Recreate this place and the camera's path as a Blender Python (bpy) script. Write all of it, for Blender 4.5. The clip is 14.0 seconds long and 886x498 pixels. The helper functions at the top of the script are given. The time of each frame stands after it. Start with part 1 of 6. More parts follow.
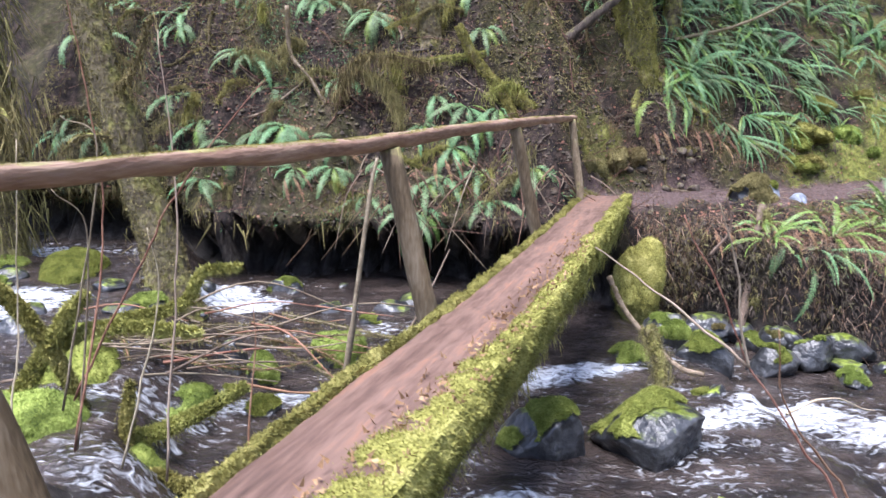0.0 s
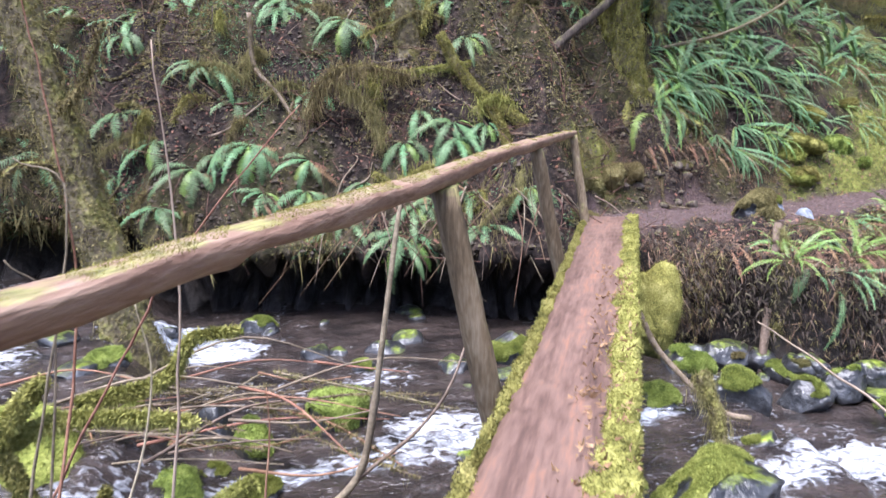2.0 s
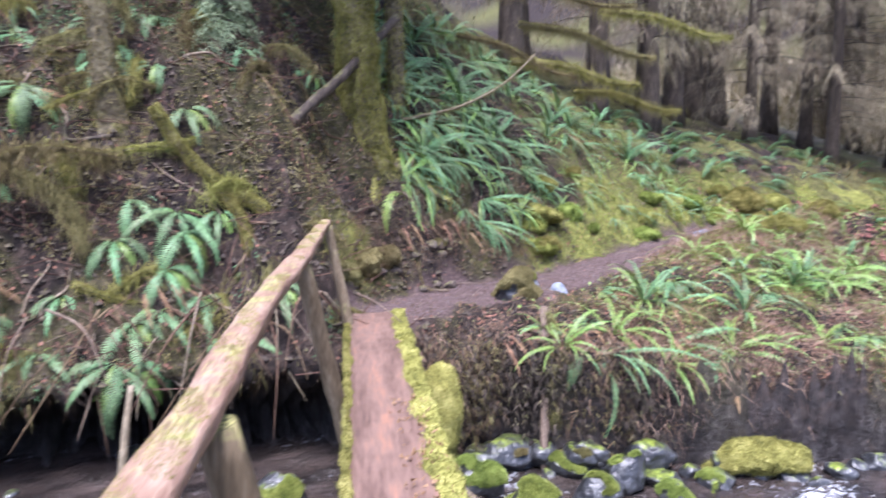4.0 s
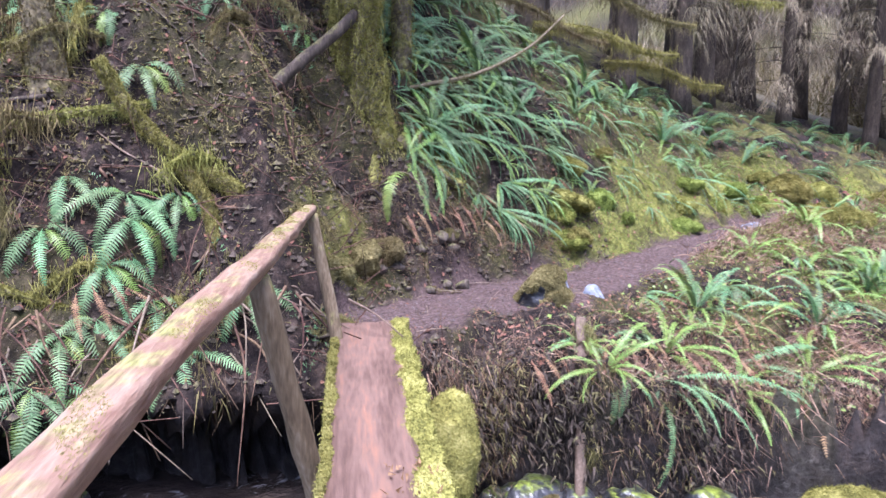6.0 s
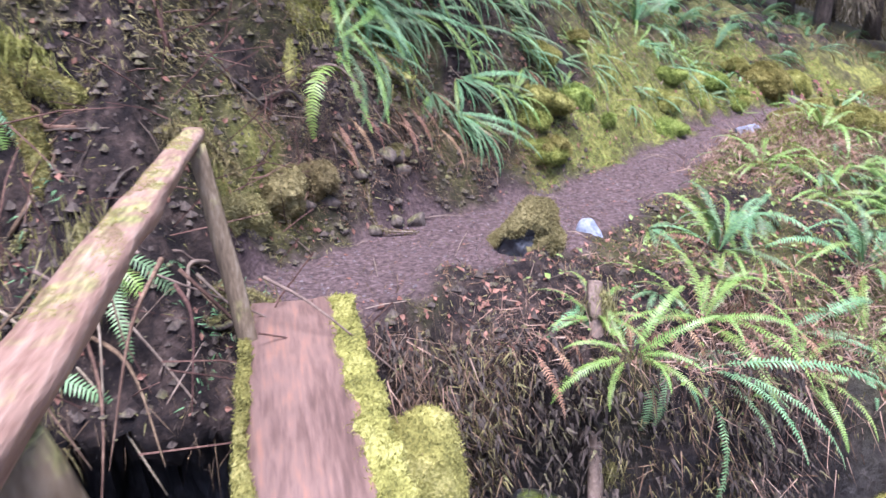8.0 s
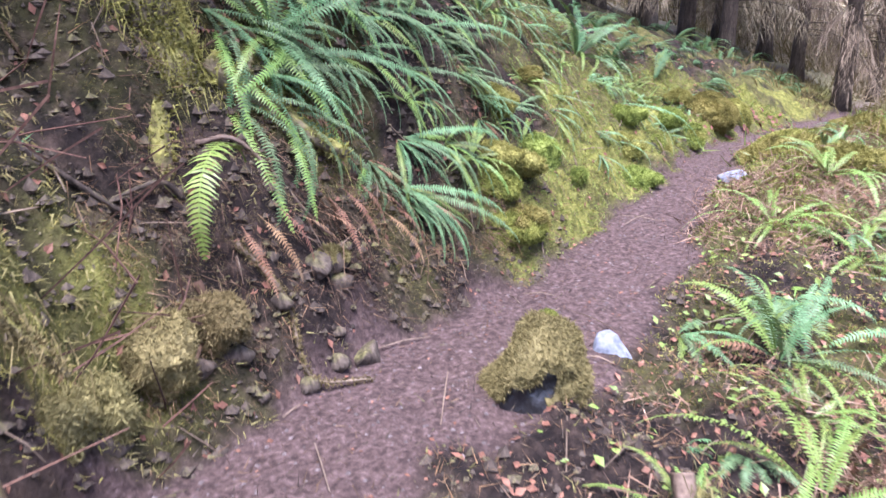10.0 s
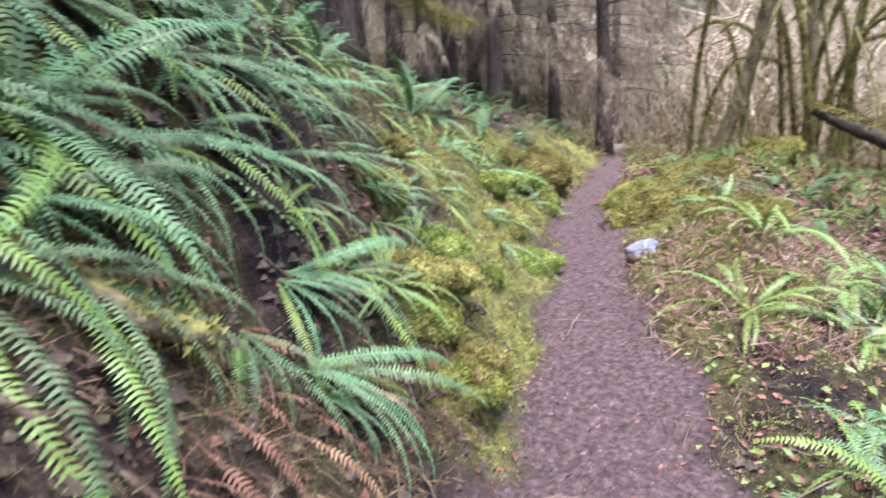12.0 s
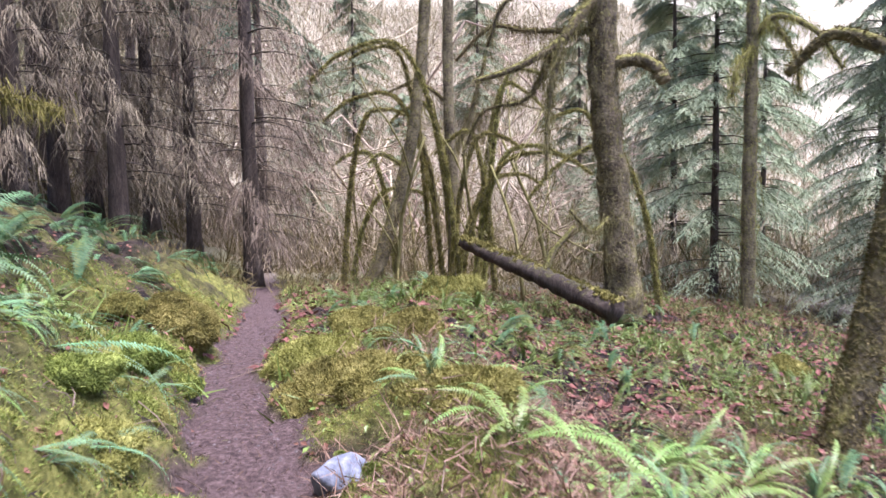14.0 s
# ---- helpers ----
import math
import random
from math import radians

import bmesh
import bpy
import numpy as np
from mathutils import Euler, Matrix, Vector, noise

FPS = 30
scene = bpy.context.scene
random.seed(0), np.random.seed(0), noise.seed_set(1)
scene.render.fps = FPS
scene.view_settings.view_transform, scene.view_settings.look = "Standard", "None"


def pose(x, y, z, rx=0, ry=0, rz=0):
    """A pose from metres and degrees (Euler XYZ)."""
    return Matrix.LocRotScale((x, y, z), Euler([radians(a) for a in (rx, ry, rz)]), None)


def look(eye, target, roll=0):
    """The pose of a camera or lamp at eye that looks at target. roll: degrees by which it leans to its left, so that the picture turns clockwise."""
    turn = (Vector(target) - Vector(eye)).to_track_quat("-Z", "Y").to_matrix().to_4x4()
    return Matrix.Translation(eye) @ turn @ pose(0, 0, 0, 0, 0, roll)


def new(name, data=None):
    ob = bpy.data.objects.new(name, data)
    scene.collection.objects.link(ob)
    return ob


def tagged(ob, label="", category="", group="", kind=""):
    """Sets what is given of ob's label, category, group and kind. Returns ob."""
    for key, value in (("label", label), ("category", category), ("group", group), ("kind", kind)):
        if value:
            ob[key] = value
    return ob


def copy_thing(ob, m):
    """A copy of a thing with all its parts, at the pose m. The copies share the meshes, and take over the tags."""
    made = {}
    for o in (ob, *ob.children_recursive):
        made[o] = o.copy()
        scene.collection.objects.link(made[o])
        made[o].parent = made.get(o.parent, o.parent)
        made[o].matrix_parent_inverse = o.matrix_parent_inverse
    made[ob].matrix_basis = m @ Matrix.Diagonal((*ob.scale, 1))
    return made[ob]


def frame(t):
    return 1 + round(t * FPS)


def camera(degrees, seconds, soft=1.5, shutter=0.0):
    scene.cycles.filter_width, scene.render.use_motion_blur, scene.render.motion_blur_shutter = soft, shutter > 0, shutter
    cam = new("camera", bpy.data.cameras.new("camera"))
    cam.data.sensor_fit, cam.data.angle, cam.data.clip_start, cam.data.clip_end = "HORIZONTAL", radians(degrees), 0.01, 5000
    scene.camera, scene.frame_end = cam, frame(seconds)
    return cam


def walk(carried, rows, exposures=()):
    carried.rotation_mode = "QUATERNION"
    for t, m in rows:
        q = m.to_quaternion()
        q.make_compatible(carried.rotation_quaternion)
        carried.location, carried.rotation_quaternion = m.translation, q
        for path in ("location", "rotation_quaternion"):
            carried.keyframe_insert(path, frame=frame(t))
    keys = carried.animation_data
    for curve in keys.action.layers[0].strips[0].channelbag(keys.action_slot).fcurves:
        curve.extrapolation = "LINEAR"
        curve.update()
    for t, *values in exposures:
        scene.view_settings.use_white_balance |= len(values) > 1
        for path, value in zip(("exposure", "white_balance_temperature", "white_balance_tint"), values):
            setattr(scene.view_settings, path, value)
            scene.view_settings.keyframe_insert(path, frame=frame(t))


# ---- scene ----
cam = camera(63.5, 14.0, shutter=0.35)
PATH = [
    (0, (0.056, -0.061, 1.171), (0.035, 1.888, 0.725), -0.1),
    (0.5, (-0.11, 0.034, 1.214), (-0.127, 1.985, 0.771), -1.1),
    (1, (-0.208, 0.237, 1.183), (-0.199, 2.182, 0.719), -1.4),
    (1.5, (-0.326, 0.464, 1.183), (-0.264, 2.413, 0.738), -1.3),
    (2, (-0.446, 0.694, 1.227), (-0.301, 2.643, 0.802), -0.7),
    (2.5, (-0.471, 1.03, 1.236), (-0.259, 2.986, 0.88), 1.1),
    (3, (-0.475, 1.256, 1.274), (-0.221, 3.198, 0.866), 2.7),
    (3.5, (-0.507, 1.578, 1.392), (0.064, 3.473, 1.102), -1.0),
    (4, (-0.462, 1.759, 1.521), (0.419, 3.528, 1.216), -1.0),
    (4.2, (-0.405, 1.852, 1.514), (0.558, 3.586, 1.255), -0.9),
    (6.3, (0.089, 3.152, 1.402), (0.934, 4.926, 1.031), 0.2),
    (6.5, (0.123, 3.318, 1.421), (0.958, 5.093, 1.035), 0.4),
    (7, (0.248, 3.691, 1.42), (1.095, 5.45, 0.985), 0.8),
    (7.5, (0.419, 4.083, 1.425), (1.332, 5.781, 0.893), 1.2),
    (8, (0.586, 4.535, 1.407), (1.62, 6.109, 0.735), 0.9),
    (8.2, (0.66, 4.685, 1.41), (1.73, 6.226, 0.716), 0.9),
    (10.3, (1.315, 6.272, 1.412), (2.622, 7.672, 0.835), -1.0),
    (10.5, (1.381, 6.458, 1.42), (2.712, 7.839, 0.853), -1.4),
    (11, (1.607, 6.915, 1.406), (2.996, 8.246, 0.861), -2.4),
    (11.5, (1.813, 7.343, 1.393), (3.327, 8.542, 0.874), -3.1),
    (12, (2.054, 7.718, 1.381), (3.771, 8.638, 0.927), -3.3),
    (12.5, (2.396, 7.944, 1.312), (4.27, 8.544, 0.955), -3.6),
    (13, (2.795, 8.133, 1.319), (4.77, 8.35, 1.091), -3.0),
    (13.5, (3.312, 8.25, 1.357), (5.306, 8.205, 1.206), -2.5),
    (14, (3.924, 8.32, 1.362), (5.918, 8.314, 1.212), -0.8),
]
EXPOSURES = [(0.0, 1.6, 5700, 16), (4.0, 1.75, 5500, 22), (8.0, 1.76, 5400, 27), (11.0, 1.92, 5650, 27), (12.2, 1.72, 5650, 25), (14.0, 1.57, 5650, 29)]
walk(cam, [(t, look(eye, target, roll)) for t, eye, target, roll in PATH], exposures=EXPOSURES)

# ---- world and light ----
world = bpy.data.worlds.new("sky")
scene.world = world
world.use_nodes = True
wn = world.node_tree.nodes
sky = wn.new("ShaderNodeTexSky")
sky.sky_type, sky.sun_disc = "NISHITA", False
sky.sun_elevation, sky.sun_rotation = radians(72), radians(218)
sky.dust_density = 3.0
wn["Background"].inputs["Strength"].default_value = 0.11
world.node_tree.links.new(sky.outputs["Color"], wn["Background"].inputs["Color"])
sun = new("sun", bpy.data.lights.new("sun", "SUN"))
sun.data.energy, sun.data.angle, sun.data.color = 3.0, radians(30), (1.0, 0.955, 0.89)
sun.matrix_world = look((-1.2, 1.0, 16), (2, 5, 0))


# ---- materials ----
def material(name, cols, scale=8.0, rough=0.8, bump=0.3, fine=60.0, stretch=(1, 1, 1), vary=0.0, detail=6.0, fine_mix=0.45, spec=0.3, dist=0.02, turn=0.0, grown=None, grown_at=0.5, grown_up=0.5):
    """Coarse and fine noise through one colour ramp, with relief of both. vary: spread of value between objects and islands."""
    m = bpy.data.materials.new(name)
    m.use_nodes = True
    n, l = m.node_tree.nodes, m.node_tree.links
    b = n["Principled BSDF"]
    co = n.new("ShaderNodeTexCoord")
    mp = n.new("ShaderNodeMapping")
    mp.inputs["Scale"].default_value = stretch
    ro = n.new("ShaderNodeMapping")
    ro.inputs["Rotation"].default_value = (0, 0, radians(turn))
    l.new(co.outputs["Object"], ro.inputs["Vector"]), l.new(ro.outputs["Vector"], mp.inputs["Vector"])
    a, f = n.new("ShaderNodeTexNoise"), n.new("ShaderNodeTexNoise")
    for node, s in ((a, scale), (f, fine)):
        node.inputs["Scale"].default_value, node.inputs["Detail"].default_value = s, detail
        l.new(mp.outputs["Vector"], node.inputs["Vector"])
    mix = n.new("ShaderNodeMix")
    mix.inputs["Factor"].default_value = fine_mix
    l.new(a.outputs["Fac"], mix.inputs["A"]), l.new(f.outputs["Fac"], mix.inputs["B"])
    ramp = n.new("ShaderNodeValToRGB")
    e = ramp.color_ramp.elements
    while len(e) < len(cols):
        e.new(0.5)
    for el, (p, c) in zip(e, cols):
        el.position, el.color = p, (*c, 1)
    l.new(mix.outputs["Result"], ramp.inputs["Fac"])
    out = ramp.outputs["Color"]
    if vary:
        oi, ge, hs = n.new("ShaderNodeObjectInfo"), n.new("ShaderNodeNewGeometry"), n.new("ShaderNodeHueSaturation")
        add = n.new("ShaderNodeMath")
        add.operation = "ADD"
        l.new(oi.outputs["Random"], add.inputs[0]), l.new(ge.outputs["Random Per Island"], add.inputs[1])
        mr = n.new("ShaderNodeMapRange")
        mr.inputs["From Max"].default_value = 2.0
        mr.inputs["To Min"].default_value, mr.inputs["To Max"].default_value = 1 - vary, 1 + vary
        l.new(add.outputs[0], mr.inputs["Value"]), l.new(mr.outputs["Result"], hs.inputs["Value"])
        mh = n.new("ShaderNodeMapRange")
        mh.inputs["To Min"].default_value, mh.inputs["To Max"].default_value = 0.5 - vary * 0.07, 0.5 + vary * 0.05
        l.new(oi.outputs["Random"], mh.inputs["Value"]), l.new(mh.outputs["Result"], hs.inputs["Hue"])
        l.new(out, hs.inputs["Color"])
        out = hs.outputs["Color"]
    if grown:
        # moss that has taken hold, more of it on upward faces
        ge2, sx, na = n.new("ShaderNodeNewGeometry"), n.new("ShaderNodeSeparateXYZ"), n.new("ShaderNodeTexNoise")
        l.new(ge2.outputs["Normal"], sx.inputs["Vector"]), l.new(ge2.outputs["Position"], na.inputs["Vector"])
        na.inputs["Scale"].default_value, na.inputs["Detail"].default_value, na.inputs["Roughness"].default_value = 7, 9, 0.7
        mu, rg = n.new("ShaderNodeMath"), n.new("ShaderNodeMapRange")
        mu.operation = "MULTIPLY_ADD"
        mu.inputs[1].default_value = grown_up
        l.new(sx.outputs["Z"], mu.inputs[0]), l.new(na.outputs["Fac"], mu.inputs[2])
        rg.inputs["From Min"].default_value, rg.inputs["From Max"].default_value = grown_at, grown_at + 0.16
        l.new(mu.outputs[0], rg.inputs["Value"])
        mg, gr = n.new("ShaderNodeMix"), n.new("ShaderNodeValToRGB")
        mg.data_type = "RGBA"
        gr.color_ramp.elements[0].position, gr.color_ramp.elements[0].color = 0.35, (*(0.35 * c for c in grown), 1)
        gr.color_ramp.elements[1].position, gr.color_ramp.elements[1].color = 0.65, (*(1.3 * c for c in grown), 1)
        l.new(f.outputs["Fac"], gr.inputs["Fac"])
        l.new(rg.outputs["Result"], mg.inputs["Factor"]), l.new(out, mg.inputs["A"]), l.new(gr.outputs["Color"], mg.inputs["B"])
        out = mg.outputs["Result"]
    l.new(out, b.inputs["Base Color"])
    b.inputs["Roughness"].default_value, b.inputs["Specular IOR Level"].default_value = rough, spec
    if bump:
        bp = n.new("ShaderNodeBump")
        bp.inputs["Strength"].default_value, bp.inputs["Distance"].default_value = bump, dist
        l.new(mix.outputs["Result"], bp.inputs["Height"]), l.new(bp.outputs["Normal"], b.inputs["Normal"])
    return m


M_WOOD = material("worn_tread_wood", [(0.3, (0.06, 0.036, 0.028)), (0.43, (0.115, 0.068, 0.052)), (0.54, (0.17, 0.106, 0.082)), (0.66, (0.25, 0.13, 0.085)), (0.76, (0.33, 0.23, 0.18))], 2.4, 0.6, 0.7, 14, (4, 0.45, 3), detail=8, turn=19.2, spec=0.4, fine_mix=0.42)
M_RAIL = material("peeled_rail_wood", [(0.3, (0.13, 0.065, 0.045)), (0.5, (0.25, 0.16, 0.115)), (0.72, (0.4, 0.3, 0.225))], 3, 0.6, 0.8, 16, (5, 0.8, 5), detail=9, turn=20.0, grown=(0.28, 0.27, 0.1), grown_at=1.0, grown_up=0.55)
M_POST = material("split_post_wood", [(0.3, (0.06, 0.042, 0.025)), (0.5, (0.17, 0.125, 0.075)), (0.72, (0.33, 0.27, 0.19))], 4, 0.75, 0.7, 26, (3, 3, 0.5), detail=8, grown=(0.27, 0.25, 0.09), grown_at=0.62, grown_up=0.3)
M_MOSS = material("yellow_green_moss", [(0.32, (0.07, 0.068, 0.02)), (0.5, (0.24, 0.23, 0.062)), (0.68, (0.45, 0.42, 0.15))], 6, 0.95, 0.9, 70, vary=0.25, spec=0.1)
M_MOSSD = material("olive_hanging_moss", [(0.3, (0.07, 0.06, 0.025)), (0.5, (0.18, 0.155, 0.065)), (0.7, (0.32, 0.28, 0.13))], 5, 0.95, 0.9, 60, vary=0.3, spec=0.1)
M_MOSSG = material("bright_green_moss", [(0.32, (0.055, 0.075, 0.02)), (0.5, (0.21, 0.25, 0.055)), (0.68, (0.41, 0.45, 0.13))], 9, 0.95, 0.9, 80, vary=0.25, spec=0.1)
M_BARK = material("dark_bark", [(0.3, (0.025, 0.02, 0.016)), (0.5, (0.075, 0.058, 0.046)), (0.72, (0.16, 0.13, 0.1))], 5, 0.9, 0.9, 28, (2, 2, 0.5), dist=0.04, grown=(0.16, 0.15, 0.06), grown_at=0.66, grown_up=0.25)
M_MBARK = material("mossy_bark", [(0.32, (0.03, 0.024, 0.017)), (0.46, (0.12, 0.098, 0.062)), (0.6, (0.24, 0.205, 0.12)), (0.75, (0.36, 0.32, 0.2))], 3, 0.95, 0.9, 22, vary=0.15, dist=0.05, grown=(0.25, 0.24, 0.07), grown_at=0.55, grown_up=0.35)
M_STICK = material("weathered_twig", [(0.3, (0.09, 0.065, 0.045)), (0.55, (0.22, 0.17, 0.12)), (0.75, (0.38, 0.31, 0.23))], 12, 0.8, 0.4, 60, vary=0.3)
M_REDTWIG = material("reddish_twig", [(0.3, (0.14, 0.06, 0.035)), (0.55, (0.3, 0.16, 0.1)), (0.75, (0.42, 0.27, 0.18))], 12, 0.7, 0.3, 60, vary=0.25)
M_ROCK = material("wet_basalt", [(0.3, (0.008, 0.008, 0.01)), (0.48, (0.03, 0.031, 0.034)), (0.6, (0.07, 0.072, 0.078)), (0.75, (0.16, 0.165, 0.175))], 4, 0.28, 0.9, 22, spec=0.55, dist=0.04, vary=0.15, grown=(0.2, 0.25, 0.04), grown_at=0.92, grown_up=0.5)
M_STONE = material("pale_blue_stone", [(0.3, (0.07, 0.08, 0.1)), (0.5, (0.19, 0.21, 0.26)), (0.7, (0.42, 0.44, 0.5))], 7, 0.6, 0.5, 40, vary=0.1)
M_FERN = material("fern_green", [(0.3, (0.05, 0.11, 0.042)), (0.5, (0.11, 0.2, 0.085)), (0.7, (0.2, 0.31, 0.15))], 4, 0.52, 0.15, 40, vary=0.5, spec=0.3)
M_FERNY = material("fern_yellow_green", [(0.3, (0.09, 0.15, 0.025)), (0.5, (0.16, 0.26, 0.05)), (0.7, (0.26, 0.36, 0.1))], 4, 0.45, 0.15, 40, vary=0.3, spec=0.5)
M_DEADF = material("withered_frond", [(0.3, (0.085, 0.042, 0.025)), (0.5, (0.19, 0.105, 0.058)), (0.7, (0.34, 0.22, 0.13))], 6, 0.85, 0.2, 40, vary=0.3)
M_STEM = material("fern_stem", [(0.3, (0.1, 0.1, 0.03)), (0.7, (0.24, 0.22, 0.08))], 6, 0.6, 0.1, 40)
M_LEAF = material("fallen_leaf", [(0.3, (0.09, 0.045, 0.03)), (0.5, (0.2, 0.1, 0.06)), (0.7, (0.36, 0.22, 0.14))], 9, 0.75, 0.2, 50, vary=0.45)
M_NEEDLE = material("conifer_needles", [(0.3, (0.04, 0.07, 0.035)), (0.5, (0.08, 0.13, 0.07)), (0.7, (0.14, 0.2, 0.12))], 2, 0.6, 0.0, 20, vary=0.4, spec=0.35)
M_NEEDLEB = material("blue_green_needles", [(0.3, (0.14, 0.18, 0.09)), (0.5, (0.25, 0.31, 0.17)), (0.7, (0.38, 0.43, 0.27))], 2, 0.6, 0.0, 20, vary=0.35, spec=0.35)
M_DRY = material("dry_lichen_twigs", [(0.3, (0.09, 0.07, 0.045)), (0.5, (0.21, 0.17, 0.115)), (0.7, (0.38, 0.32, 0.22))], 3, 0.9, 0.0, 30, vary=0.4)
M_PALE = material("pale_bare_twigs", [(0.3, (0.22, 0.18, 0.12)), (0.5, (0.42, 0.34, 0.24)), (0.7, (0.6, 0.5, 0.37))], 2, 0.9, 0.0, 20, vary=0.4)
M_TAN = material("tan_dead_grass", [(0.3, (0.16, 0.1, 0.06)), (0.5, (0.32, 0.23, 0.14)), (0.7, (0.5, 0.4, 0.27))], 5, 0.85, 0.1, 40, vary=0.4)
M_PEBBLE = material("path_pebble", [(0.3, (0.04, 0.03, 0.03)), (0.5, (0.1, 0.08, 0.078)), (0.7, (0.24, 0.2, 0.2))], 14, 0.8, 0.2, 70, vary=0.4)
M_ROOT = material("dry_root_fibre", [(0.3, (0.035, 0.018, 0.012)), (0.5, (0.1, 0.06, 0.038)), (0.7, (0.24, 0.16, 0.1))], 8, 0.9, 0.2, 50, vary=0.4)


def ground_material():
    """Soil, trodden path, moss, wet creek bed and a far slope paled for haze, mixed by the masks that the ground mesh
    carries.
    """
    m = bpy.data.materials.new("forest_ground")
    m.use_nodes = True
    n, l = m.node_tree.nodes, m.node_tree.links
    b = n["Principled BSDF"]
    co = n.new("ShaderNodeTexCoord")

    def noise_ramp(scale, cols, detail=8):
        t, r = n.new("ShaderNodeTexNoise"), n.new("ShaderNodeValToRGB")
        t.inputs["Scale"].default_value, t.inputs["Detail"].default_value = scale, detail
        t.inputs["Roughness"].default_value = 0.68
        l.new(co.outputs["Object"], t.inputs["Vector"]), l.new(t.outputs["Fac"], r.inputs["Fac"])
        e = r.color_ramp.elements
        while len(e) < len(cols):
            e.new(0.5)
        for el, (p, c) in zip(e, cols):
            el.position, el.color = p, (*c, 1)
        return t.outputs["Fac"], r.outputs["Color"]

    h1, soil = noise_ramp(9, [(0.36, (0.006, 0.004, 0.004)), (0.49, (0.02, 0.014, 0.012)), (0.59, (0.048, 0.033, 0.026)), (0.74, (0.12, 0.085, 0.068))])
    h2, path = noise_ramp(30, [(0.3, (0.03, 0.019, 0.018)), (0.44, (0.072, 0.048, 0.044)), (0.55, (0.118, 0.08, 0.074)), (0.66, (0.19, 0.135, 0.125)), (0.78, (0.36, 0.29, 0.27))], 14)
    h3, moss = noise_ramp(14, [(0.3, (0.04, 0.042, 0.012)), (0.5, (0.15, 0.155, 0.035)), (0.7, (0.33, 0.33, 0.09))])
    h4, bed = noise_ramp(7, [(0.3, (0.006, 0.005, 0.005)), (0.5, (0.024, 0.02, 0.019)), (0.72, (0.09, 0.08, 0.078))])
    # far slope: olive and tan ground, its colour lightened to stand in for haze
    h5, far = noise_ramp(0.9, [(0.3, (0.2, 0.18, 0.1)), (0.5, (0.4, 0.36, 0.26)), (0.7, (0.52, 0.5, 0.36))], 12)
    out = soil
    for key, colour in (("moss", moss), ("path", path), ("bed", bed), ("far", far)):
        at, mx = n.new("ShaderNodeAttribute"), n.new("ShaderNodeMix")
        at.attribute_name, mx.data_type = key, "RGBA"
        l.new(at.outputs["Fac"], mx.inputs["Factor"])
        l.new(out, mx.inputs["A"]), l.new(colour, mx.inputs["B"])
        out = mx.outputs["Result"]
    l.new(out, b.inputs["Base Color"])
    wet, mr = n.new("ShaderNodeAttribute"), n.new("ShaderNodeMapRange")
    wet.attribute_name = "bed"
    mr.inputs["To Min"].default_value, mr.inputs["To Max"].default_value = 0.92, 0.35
    l.new(wet.outputs["Fac"], mr.inputs["Value"]), l.new(mr.outputs["Result"], b.inputs["Roughness"])
    b.inputs["Specular IOR Level"].default_value = 0.25
    ad = n.new("ShaderNodeMath")
    ad.operation = "ADD"
    l.new(h1, ad.inputs[0]), l.new(h2, ad.inputs[1])
    bp = n.new("ShaderNodeBump")
    bp.inputs["Strength"].default_value, bp.inputs["Distance"].default_value = 0.9, 0.03
    l.new(ad.outputs[0], bp.inputs["Height"]), l.new(bp.outputs["Normal"], b.inputs["Normal"])
    return m


